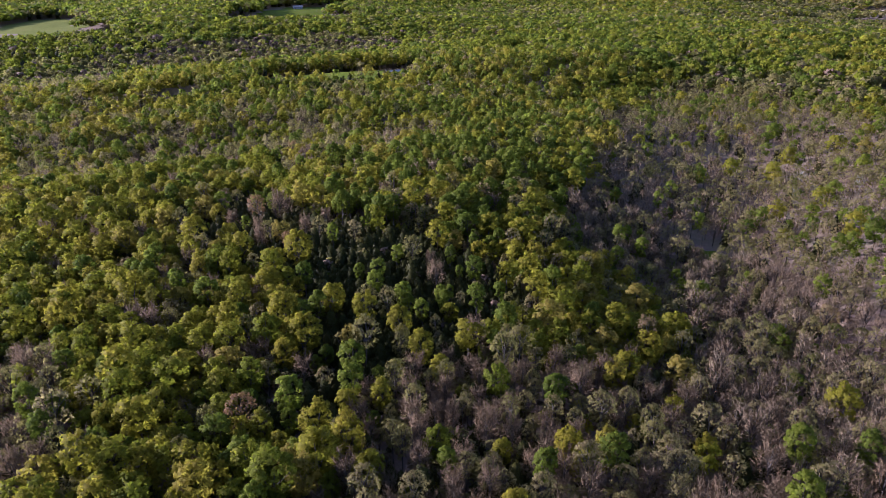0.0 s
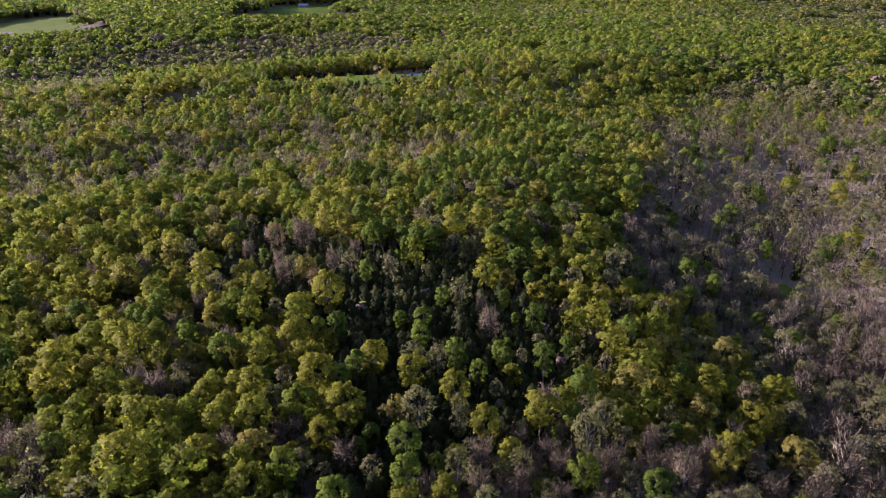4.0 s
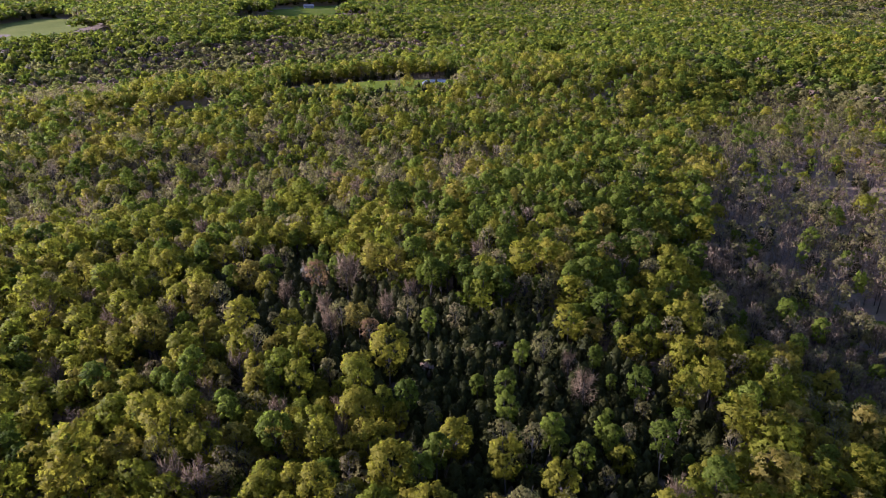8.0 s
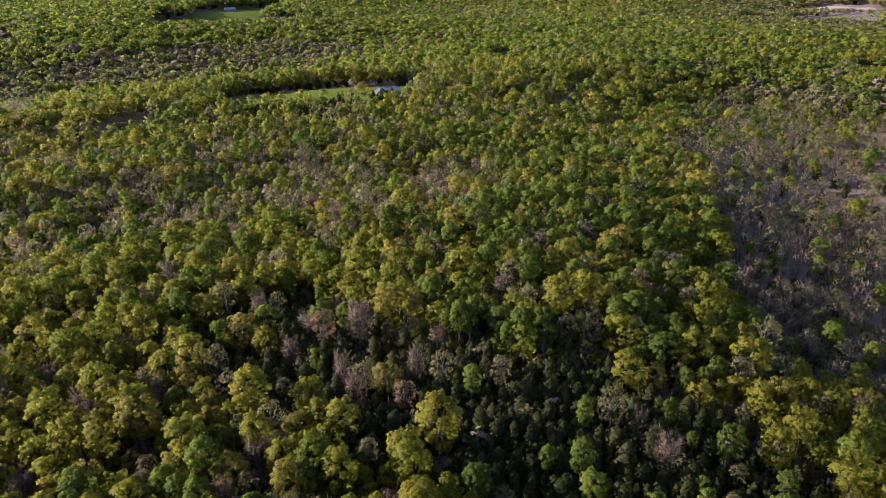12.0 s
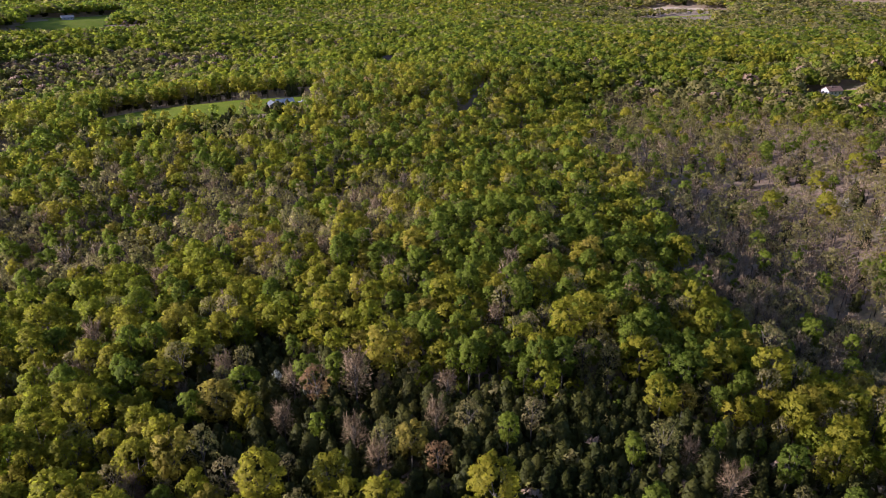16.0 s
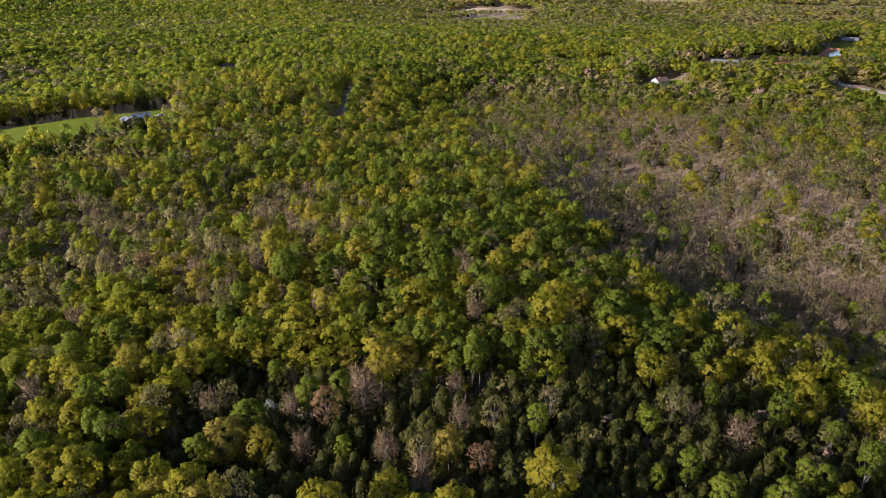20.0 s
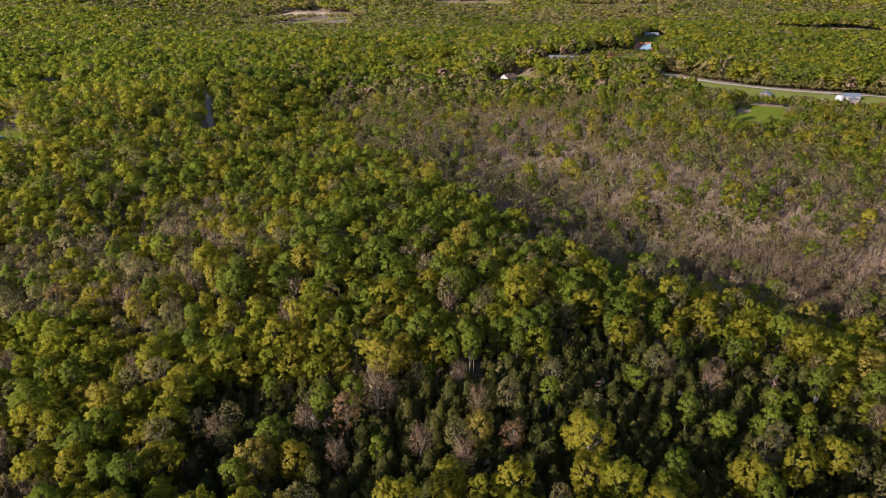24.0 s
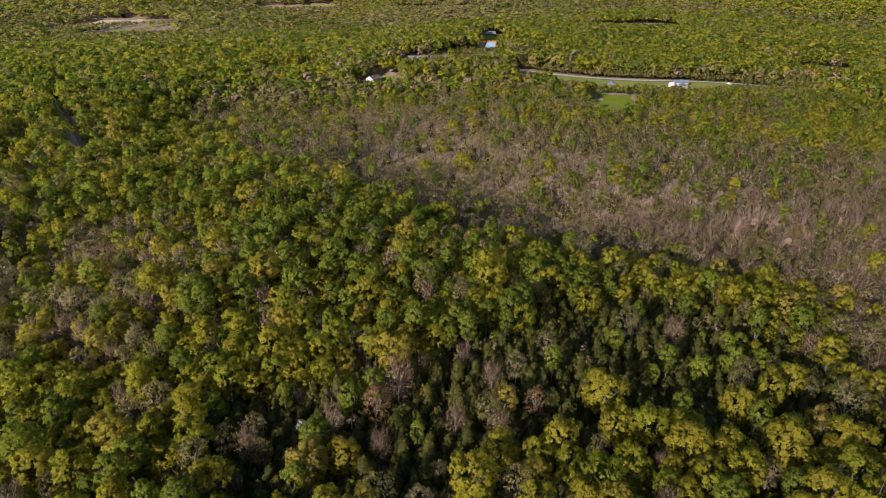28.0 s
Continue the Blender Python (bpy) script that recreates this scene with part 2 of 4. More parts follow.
def ribbon(name, line, width, mat, label, lift=0.5):
    """A track along a line, laid on the land."""
    pts = []
    for (ax, ay), (bx, by) in zip(line, line[1:]):
        n = max(2, int(math.hypot(bx - ax, by - ay) / 6))
        pts += [(ax + (bx - ax) * k / n, ay + (by - ay) * k / n) for k in range(n)]
    p = np.array(pts + [line[-1]])
    for _ in range(6):
        p[1:-1] = (p[:-2] + 2 * p[1:-1] + p[2:]) / 4
    d = np.gradient(p, axis=0)
    d /= np.linalg.norm(d, axis=1)[:, None]
    side = np.stack([-d[:, 1], d[:, 0]], 1)
    w = width * (1 + 0.12 * np.sin(np.arange(len(p)) * 1.7))[:, None]
    v = np.concatenate([p + side * w / 2, p - side * w / 2])
    n, i = len(p), np.arange(len(p) - 1)
    tris = np.concatenate([np.stack([i, i + n, i + n + 1], 1), np.stack([i, i + n + 1, i + 1], 1)])
    z = ground_at(v[:, 0], v[:, 1]) + lift
    return tagged(new(name, make_mesh(name, np.column_stack([v, z]), tris, [mat])), label, "road", kind="structure")


FARM_FIELD = [(-142, 518), (-137, 548), (-124, 578), (-84, 583), (-48, 570), (-8, 568), (5, 552), (-20, 528), (-52, 520), (-80, 511), (-108, 502), (-128, 506)]
SMALL_GLADE = [(-197, 484), (-187, 498), (-171, 500), (-165, 482), (-180, 468), (-193, 471)]
ROAD_FIELD = [(380, 372), (393, 322), (416, 264), (447, 213), (458, 165), (460, 120), (425, 120), (420, 170), (408, 215), (386, 232), (372, 268), (358, 288), (349, 312), (352, 356)]
EAST_GLADE = [(294, 296), (326, 292), (350, 288), (354, 270), (338, 260), (304, 256), (288, 275)]
LAWN = [(490, 450), (566, 480), (620, 500), (690, 536), (715, 522), (690, 496), (630, 478), (575, 458), (500, 432)]
CLAY_PATCH = [(372, 434), (384, 438), (412, 409), (405, 399), (394, 410)]
VERGE = [(384, 444), (398, 446), (440, 440), (498, 456), (508, 432), (440, 410), (414, 402)]
POND_TRACK = [(398, 424), (430, 425), (462, 433), (496, 447)]
FAR_NORTH = [(-266, 1060), (-252, 1188), (-170, 1330), (-145, 1237), (-175, 1010), (-218, 1012)]
FAR_WEST = [(-650, 940), (-600, 1085), (-558, 1095), (-478, 1005), (-468, 860), (-495, 800), (-575, 800)]
FAR_SOIL = [(895, 1500), (950, 1555), (1015, 1490), (985, 1450)]
FAR_GREEN = [(700, 1350), (840, 1440), (1000, 1380), (1010, 1330), (790, 1290)]
MEADOW = [(100, 270), (114, 262), (112, 240), (100, 236), (95, 252)]
HOUSE_YARD = [(290, 460), (306, 474), (326, 468), (332, 452), (316, 440), (296, 442)]
BARN_YARD = [(352, 452), (370, 474), (394, 466), (388, 438), (364, 434)]
ROAD = [(398, 398), (380, 370), (388, 340), (394, 320), (416, 264), (446, 212), (456, 164), (470, 60)]
FAR_STRIP = [(1078, 498), (1105, 445), (1138, 382)]
VALLEY_STRIP = [(1050, 925), (1080, 960), (1185, 945), (1165, 905)]
SKYLINE_FIELD = [(1345, 1462), (1372, 1482), (1530, 1305), (1506, 1288)]
HILL_PASTURE = [(1460, 905), (1500, 935), (1800, 1180), (1850, 1140), (1520, 900)]
EAST_STRIP = [(592, 160), (620, 150), (618, 118), (594, 120)]
draped("farm_field", FARM_FIELD, PASTURE, "open green pasture beside the farmhouse")
draped("small_glade", SMALL_GLADE, PASTURE, "small grassy glade among the trees")
draped("roadside_field", ROAD_FIELD, DRY, "pale green field along the gravel road")
draped("east_glade", EAST_GLADE, PASTURE, "bright green glade below the road")
draped("lawn", LAWN, PASTURE, "mown lawn sloping below the far house")
draped("clay_patch", CLAY_PATCH, CLAY, "bare red clay scraped open by the pond", lift=0.3, category="ground")
draped("verge", VERGE, DRY, "rough grass verge between the barn and the pond", lift=0.2)
ribbon("pond_track", POND_TRACK, 5.0, CLAY, "bare clay track leading to the pond", 0.45)
draped("far_pasture", FAR_NORTH, PASTURE, "distant green pasture between woods", 6.0, 0.5)
draped("far_hill_field", FAR_WEST, DRY, "distant pale hill field with a few trees", 6.0, 0.5)
draped("far_soil", FAR_SOIL, TAN, "distant ploughed field of tan soil", 6.0, 0.6)
draped("far_meadow", FAR_GREEN, DRY, "distant strip of pale meadow", 6.0, 0.5)
draped("meadow", MEADOW, PASTURE, "sunlit strip of grass in the bare valley", 1.5, 0.15)
draped("house_yard", HOUSE_YARD, PASTURE, "mown yard in front of the white house", 1.5, 0.6)
draped("barn_yard", BARN_YARD, DRY, "rough grass yard round the long barn", 1.5, 0.2)
ribbon("road", ROAD, 6.0, GRAVEL, "pale gravel road winding past the fields")
ribbon("dirt_track", FAR_STRIP, 26.0, TAN, "distant bare dirt track cut through the woods", 0.6)
RED_SLOPE = [(104, 182), (138, 184), (160, 150), (170, 125), (128, 124), (112, 150)]
TAN_SLOPE = [(137, 366), (155, 378), (170, 366), (152, 350)]
TRAIL = [(118, 384), (136, 377), (166, 359), (194, 338), (226, 320)]
LANE = [(56, 474), (80, 514), (104, 553), (130, 592), (168, 645)]
NORTH_STRIP = [(118, 878), (189, 900), (200, 915), (122, 918)]
BROWN_FIELD = [(530, 150), (552, 118), (585, 118), (570, 155)]
WEST_FIELD = [(-520, 870), (-480, 895), (-455, 800), (-500, 780)]
RUSSET = rough_material("russet_leaf_litter", [(0.3, (0.18, 0.12, 0.085)), (0.55, (0.28, 0.19, 0.14)), (0.75, (0.22, 0.18, 0.1))], 0.25, 1.5, bump=0.3)
draped("russet_slope", RED_SLOPE, RUSSET, "open slope of russet leaf litter in the bare valley", 1.5, 0.12, "ground")
draped("tan_slope", TAN_SLOPE, RUSSET, "patch of bare tan earth beside the trail", 1.5, 0.12, "ground")
ribbon("trail", TRAIL, 3.0, RUSSET, "narrow tan trail through the bare woods", 0.2)
ribbon("lane", LANE, 3.2, GRAVEL, "straight gravel lane cut through the ridge woods", 0.2)
draped("north_strip", NORTH_STRIP, PASTURE, "narrow pasture strip among distant woods", 4.0, 0.4)
draped("valley_strip", VALLEY_STRIP, PASTURE, "distant pasture strip in a wooded valley", 6.0, 0.5)
draped("skyline_field", SKYLINE_FIELD, DRY, "pale green field near the skyline", 8.0, 0.6)
draped("hill_pasture", HILL_PASTURE, PASTURE, "long green pasture on a distant hill", 8.0, 0.6)
draped("east_strip", EAST_STRIP, DRY, "narrow dry grass clearing beyond the road", 3.0, 0.4)
draped("brown_field", BROWN_FIELD, TAN, "small brown field beyond the road", 3.0, 0.4)
draped("west_field", WEST_FIELD, PASTURE, "green field edge in the far valley", 4.0, 0.4)
OPEN = [VALLEY_STRIP, SKYLINE_FIELD, HILL_PASTURE, EAST_STRIP, NORTH_STRIP, BROWN_FIELD, WEST_FIELD, FARM_FIELD, SMALL_GLADE, ROAD_FIELD, EAST_GLADE, LAWN, CLAY_PATCH, FAR_NORTH, FAR_WEST, FAR_SOIL, FAR_GREEN, MEADOW, HOUSE_YARD]

# ---- trees ----
rng = np.random.default_rng(7)


def unit(a):
    return a / np.maximum(np.linalg.norm(a, axis=-1, keepdims=True), 1e-9)


def cards(points, normals, size):
    """Small leaf sprays, each a three-cornered piece."""
    n = len(points)
    t = unit(np.cross(normals, rng.normal(size=(n, 3))))
    b = np.cross(normals, t)
    s = (size * rng.uniform(0.65, 1.3, n))[:, None]
    i = np.arange(n)[:, None]
    v = np.stack([points + t * s * 1.2, points - t * s * 0.7 + b * s, points - t * s * 0.7 - b * s], 1)
    return v.reshape(-1, 3), i * 3 + np.array([[0, 1, 2]])


def slivers(start, way, length, width):
    """Thin twigs, each one long narrow triangle."""
    n = len(start)
    side = unit(np.cross(way, rng.normal(size=(n, 3)))) * (np.asarray(width) * 0.5)
    v = np.stack([start + side, start - side, start + way * length], 1)
    return v.reshape(-1, 3), np.arange(n)[:, None] * 3 + np.array([[0, 1, 2]])


def limb(a, b, r0, r1, sides=4):
    a, b = np.asarray(a, float), np.asarray(b, float)
    w = unit(b - a)
    t = unit(np.cross(w, [0.3, 0.9, 0.2]))
    s = np.cross(w, t)
    k = np.arange(sides) * 2 * math.pi / sides
    ring = np.cos(k)[:, None] * t + np.sin(k)[:, None] * s
    i = np.arange(sides)
    j = (i + 1) % sides
    return np.concatenate([a + ring * r0, b + ring * r1]), np.concatenate([np.stack([i, j, j + sides], 1), np.stack([i, j + sides, i + sides], 1)])


def join(parts):
    """Vertices, triangles and shading normals of several pieces as one."""
    vs, fs, ns, n = [np.zeros((0, 3))], [np.zeros((0, 3), int)], [np.zeros((0, 3))], 0
    for v, f, *nn in parts:
        vs.append(v)
        fs.append(f + n)
        ns.append(nn[0] if nn else unit(v - [0, 0, 1e-3] - v.mean(0)))
        n += len(v)
    return np.concatenate(vs), np.concatenate(fs), np.concatenate(ns)


def lobes_of(radius, up, down, lobes):
    """Leaf clumps set over a domed crown: many small ones round a broad heart."""
    d = unit(rng.normal(size=(lobes * 6, 3)))
    d = d[d[:, 2] > -0.75]
    pick = [d[0]]
    for v in d[1:]:
        if len(pick) < lobes and min(np.linalg.norm(v - p) for p in pick) > 1.75 / math.sqrt(lobes):
            pick.append(v)
    d = np.array(pick)
    swell = 1 + 0.09 * np.sin(2 * np.arctan2(d[:, 1], d[:, 0]) + rng.uniform(0, 6)) + 0.06 * np.sin(3 * np.arctan2(d[:, 1], d[:, 0]) + rng.uniform(0, 6))
    taper = np.where(d[:, 2] < 0, 1 + 0.32 * d[:, 2], 1.0)
    c = d * np.stack([np.full(len(d), radius), np.full(len(d), radius), np.where(d[:, 2] > 0, up, down)], 1) * (rng.uniform(0.7, 0.82, len(d)) * swell * taper)[:, None]
    r = radius * rng.uniform(0.75, 1.25, len(d)) * 1.2 / math.sqrt(lobes)
    return np.vstack([c, [[0, 0, 0]]]), np.append(r, radius * 0.72)


def shell_points(c, r, n):
    k = rng.integers(0, len(c) - 1, n * 3)
    u = unit(rng.normal(size=(n * 3, 3)))
    p = c[k] + u * r[k][:, None]
    gap = np.linalg.norm(p[:, None] - c[None], axis=2) / r[None]
    ok = (gap.min(1) > 0.93) & (u[:, 2] > -0.55)
    return p[ok][:n], u[ok][:n]


LEVELS = range(5)          # 0: beside the flight line ... 4: towards the skyline


def broadleaf(radius, height, level, full=True):
    """Crown of clustered clumps: a lumpy heart with leaf sprays over it, and the trunk with limbs."""
    tall = radius * (1.4, 1.4, 1.35, 1.05, 0.85)[level]
    deep = (height - tall) * 0.85
    c, r = lobes_of(radius, tall, deep, (44, 30, 18, 12, 8)[level])
    mid = np.array([0, 0, height - tall])
    crown, wood = [], []
    n = (1900, 640, 215, 84, 50)[level] if full else (1000, 400, 150, 46, 14)[level]
    p, u = shell_points(c, r, n)
    size = (0.28, 0.42, 0.66, 1.0, 1.25)[level] * (1 if full else 0.72) * (radius / 4) ** 0.5
    p = p * np.where(rng.uniform(0, 1, (len(p), 1)) < (0.22 if full else 0.0), rng.uniform(0.7, 0.95, (len(p), 1)), 1.0) + u * rng.normal(0, 0.1, (len(p), 1)) * radius * 0.3
    tilt = unit(u + 0.6 * rng.normal(size=u.shape) + [0, 0, 0.2])
    v, f = cards(p, tilt, size)
    crown.append((v + mid, f, np.repeat(unit(0.35 * u + 1.0 * unit(p / [1, 1, 1.4]) + 0.2 * tilt), 3, 0)))
    if level < 2:
        wood.append(limb((0, 0, -0.6), (0.2, 0.1, height * 0.55), radius * 0.06, radius * 0.04, 5 if level == 0 else 3))
        if full and level == 0:
            for k in range(len(c) - 1)[:9]:
                a = np.array([0.1, 0, height * rng.uniform(0.25, 0.55)])
                wood.append(limb(a, c[k] + mid, radius * 0.03, radius * 0.01, 3))
    if not full and level < 3:
        wood.append(bare_tree(radius * 0.95, height * 0.97, max(level, 1))[1])
    return join(crown), join(wood)


def bare_tree(radius, height, level):
    """A leafless tree: trunk, rising limbs and a haze of twigs."""
    wood, twig = [], []
    fork = height * 0.38
    n_limb = (12, 8, 5)[level]
    starts, ways = [], []
    for k in range(n_limb):
        a = k * 2.4 + rng.uniform(-0.4, 0.4)
        z0 = fork + (height * 0.35) * k / n_limb
        end = np.array([math.cos(a) * radius * rng.uniform(0.55, 0.85), math.sin(a) * radius * rng.uniform(0.55, 0.85), z0 + (height - z0) * rng.uniform(0.55, 0.85)])
        root = np.array([0.1, 0, z0])
        if level < 2:
            wood.append(limb(root, end, radius * 0.035, radius * 0.012, 3))
        m = (26, 14, 8)[level]
        q = rng.uniform(0.3, 1.0, m)[:, None]
        starts.append(root + (end - root) * q)
        ways.append(unit(unit(end - root) * 0.9 + rng.normal(size=(m, 3)) * 0.45 + [0, 0, 0.6]))
    if level < 3:
        wood.append(limb((0, 0, -0.6), (0.15, 0.1, height * 0.82), radius * 0.065, radius * 0.02, 5 if level == 0 else 3))
    s, w = np.concatenate(starts), np.concatenate(ways)
    ln = (radius * rng.uniform(0.4, 0.85, len(s)))[:, None]
    wid = (0.075, 0.085, 0.13)[level]
    heart = np.array([0, 0, height * 0.55])

    def round_normals(a):
        return np.repeat(unit(unit(a - heart) + 0.5 * rng.normal(size=a.shape)), 3, 0)

    twig.append((*slivers(s, w, ln, wid), round_normals(s + w)))
    if level < 2:
        e = s + w * ln * 0.6
        w2 = unit(w + rng.normal(size=w.shape) * 0.8)
        twig.append((*slivers(e, w2, ln * 0.6, wid * 0.8), round_normals(e)))
    # buds and the finest twigs: an airy haze of rising sprays through the crown
    m = (800, 380, 170)[level]
    d = unit(rng.normal(size=(m, 3)))
    q = rng.uniform(0.3, 1.0, (m, 1)) ** 0.6
    p = d * q * np.array([radius, radius, height * 0.34]) + [0, 0, height * 0.6]
    up = unit(d * [1.0, 1.0, 0.6] + 0.45 * rng.normal(size=d.shape) + [0, 0, 0.7])
    twig.append((*slivers(p, up, radius * rng.uniform(0.2, 0.42, (m, 1)), (0.075, 0.105, 0.17)[level]), np.repeat(unit(d + 0.3 * rng.normal(size=d.shape)), 3, 0)))
    return join(twig), join(wood)


def cedar_tree(radius, height, level):
    """A dense dark evergreen: a ragged spire of drooping sprays."""
    base = height * 0.05
    lean = rng.uniform(0, 6.28, 3)

    def reach(q, a):
        lump = 1 + 0.16 * np.sin(3 * a + lean[0] + 4 * q) + 0.1 * np.sin(5 * a + lean[1] - 7 * q)
        return radius * np.minimum(1, 0.62 + 3.2 * q) * np.maximum(1 - q, 0.0) ** 0.52 * lump

    rings, sides = ((6, 9), (4, 7), (3, 6), (3, 6), (2, 5))[level]
    q = np.repeat(np.arange(rings) / rings, sides)
    a = np.tile(np.arange(sides) * 2 * math.pi / sides, rings) + q * 4
    rr = reach(q, a) * (0.8 if level < 3 else 1.0)
    v = np.vstack([np.stack([np.cos(a) * rr, np.sin(a) * rr, base + (height - base) * q], 1), [[0, 0, height * 0.97]]])
    f = []
    for k in range(rings - 1):
        for s in range(sides):
            i, j = k * sides + s, k * sides + (s + 1) % sides
            f += [(i, j, j + sides), (i, j + sides, i + sides)]
    f += [((rings - 1) * sides + s, (rings - 1) * sides + (s + 1) % sides, len(v) - 1) for s in range(sides)]
    crown = [(v, np.array(f), unit(np.stack([v[:, 0], v[:, 1], np.full(len(v), radius * 0.4)], 1)))]
    n = (520, 170, 50, 20, 0)[level]
    if n:
        q = 1 - np.sqrt(rng.uniform(0, 1, n))
        a = rng.uniform(0, 2 * math.pi, n)
        rr = reach(q, a) * rng.uniform(0.82, 1.1, n)
        p = np.stack([np.cos(a) * rr, np.sin(a) * rr, base + (height - base) * q * 1.02], 1)
        out = unit(np.stack([np.cos(a), np.sin(a), np.full(n, 0.4)], 1) + 0.3 * rng.normal(size=(n, 3)))
        crown.append((*cards(p, out, (0.24, 0.4, 0.7, 0.9, 1)[level]), np.repeat(out, 3, 0)))
    wood = [limb((0, 0, -0.5), (0, 0, height * 0.5), radius * 0.08, radius * 0.04, 4)] if level < 2 else []
    return join(crown), join(wood)


SIZES = {"oak": (3.35, 13.8), "maple": (2.5, 13.6), "budding": (2.8, 12.8), "bare": (2.4, 12.0), "cedar": (2.7, 8.4)}
KINDS = list(SIZES)


def grow(kind, level):
    r, h = SIZES[kind]
    r, h = r * rng.uniform(0.9, 1.1), h * rng.uniform(0.92, 1.08)
    if level > 2:          # several stems grown into one crown
        r *= {"oak": 1.2, "maple": 1.55, "budding": 1.38, "bare": 1.5, "cedar": 1.5}[kind]
        h *= 1.45 if kind == "cedar" else 1.0
    if kind == "bare" and level < 3:
        return bare_tree(r, h, level)
    if kind == "cedar":
        return cedar_tree(r, h, level)
    return broadleaf(r, h, level, kind != "budding" or level > 2)


# What grows where: outline, then the shares of oak, maple, budding, bare, cedar.
ZONES = [
    ([(-150, 60), (-20, 60), (-15, 240), (-60, 340), (-330, 380)], (0.74, 0.07, 0.12, 0.05, 0.02)),
    ([(-40, 235), (20, 205), (62, 250), (66, 330), (60, 420), (-20, 450), (-50, 330)], (0.4, 0.42, 0.13, 0.03, 0.02)),
    ([(-70, 300), (-30, 325), (5, 350), (0, 390), (-40, 405), (-80, 360)], (0.34, 0.06, 0.42, 0.17, 0.01)),
    ([(150, 200), (450, 120), (520, 420), (300, 600), (200, 470)], (0.3, 0.18, 0.42, 0.08, 0.02)),
    ([(186, 488), (231, 462), (232, 400), (275, 373), (226, 294), (242, 256), (226, 190), (226, 110), (110, 70), (40, 90), (62, 187), (45, 212), (40, 238), (58, 279), (70, 311), (92, 360), (92, 420)], (0.01, 0.05, 0.33, 0.54, 0.07)),
    ([(132, 470), (232, 462), (232, 400), (275, 373), (226, 294), (242, 256), (226, 190), (200, 110), (150, 120), (128, 190), (120, 300), (120, 400)], (0.04, 0.1, 0.45, 0.34, 0.07)),
    ([(30, 95), (75, 95), (72, 128), (50, 130), (38, 112)], (0.02, 0.04, 0.12, 0.3, 0.52)),
    ([(150, 500), (190, 430), (250, 420), (262, 300), (300, 320), (290, 470), (230, 560)], (0.12, 0.22, 0.46, 0.18, 0.02)),
    ([(438, 262), (445, 130), (475, 130), (470, 262)], (0.2, 0.15, 0.25, 0.1, 0.3)),
    ([(1090, 1000), (1342, 1170), (1400, 1000), (1830, 1110), (1940, 950), (1640, 710), (1340, 655), (1270, 770), (1230, 890)], (0.06, 0.06, 0.3, 0.56, 0.02)),
    ([(-13, 157), (11, 165), (31, 150), (62, 150), (50, 70), (-10, 70), (-22, 124)], (0.12, 0.02, 0.34, 0.38, 0.14)),
    ([(13, 200), (30, 220), (47, 217), (70, 198), (75, 172), (50, 148), (14, 148), (14, 172)], (0.64, 0.06, 0.28, 0.01, 0.01)),
    ([(-280, 385), (-190, 372), (-110, 436), (-40, 425), (0, 445), (-30, 480), (-100, 470), (-170, 440), (-260, 470)], (0.4, 0.16, 0.36, 0.06, 0.02)),
    ([(-205, 305), (-230, 362), (-190, 376), (-110, 436), (-80, 416), (-34, 406), (-28, 390), (-62, 350), (-105, 340), (-150, 332), (-178, 310)], (0.26, 0.1, 0.52, 0.11, 0.01)),
    ([(-440, 730), (-350, 692), (-300, 470), (-238, 512), (-257, 700), (-216, 745), (-150, 779), (-60, 775), (-36, 858), (-136, 885), (-240, 838)], (0.06, 0.04, 0.32, 0.56, 0.02)),
    ([(-109, 150), (-82, 136), (-76, 115), (-81, 100), (-130, 100)], (0.1, 0.02, 0.3, 0.56, 0.02)),
    ([(-125, 502), (-100, 474), (-45, 492), (-20, 518), (-32, 522), (-60, 506), (-100, 490)], (0.1, 0.1, 0.1, 0.0, 0.7)),
    ([(93, 640), (146, 683), (205, 770), (263, 775), (297, 700), (250, 610), (155, 604)], (0.3, 0.16, 0.16, 0.03, 0.35)),
    ([(-395, 862), (-313, 824), (-303, 761), (-381, 715), (-408, 689), (-434, 748)], (0.2, 0.1, 0.15, 0.05, 0.5)),
    ([(-101, 232), (-95, 260), (-74, 268), (-52, 248), (-30, 230), (-6, 214), (18, 204), (24, 186), (16, 170), (4, 152), (-14, 146), (-24, 128), (-38, 114), (-46, 118), (-40, 146), (-40, 176), (-52, 203), (-76, 206), (-90, 214)], (0.02, 0.04, 0.06, 0.03, 0.85)),
]


def shares_at(x, y):
    wx = x + 4 * np.sin(y / 11 + x / 29) + 2.5 * np.sin(y / 5.3 + 2)
    wy = y + 4 * np.sin(x / 12 - y / 31) + 2.5 * np.sin(x / 4.7)
    drift = 0.5 + 0.5 * np.sin(x / 90 + 2 * np.sin(y / 140)) * np.sin(y / 75 + 1.5 * np.sin(x / 120))
    out = np.stack([0.42 + 0.2 * drift, 0.3 - 0.12 * drift, 0.16 + 0.1 * (1 - drift), 0.07 - 0.06 * drift, 0.06 - 0.05 * drift], -1)
    hollow = np.clip((-18 - 10 * np.clip((np.hypot(x, y) - 500) / 600, 0, 1) - ground_at(x, y)) / 9, 0, 1)[..., None]
    out = out * (1 - hollow) + hollow * np.array([0.18, 0.1, 0.44, 0.26, 0.02])
    for poly, mix in ZONES:
        out[inside(wx, wy, poly)] = mix
    return out / out.sum(-1, keepdims=True)


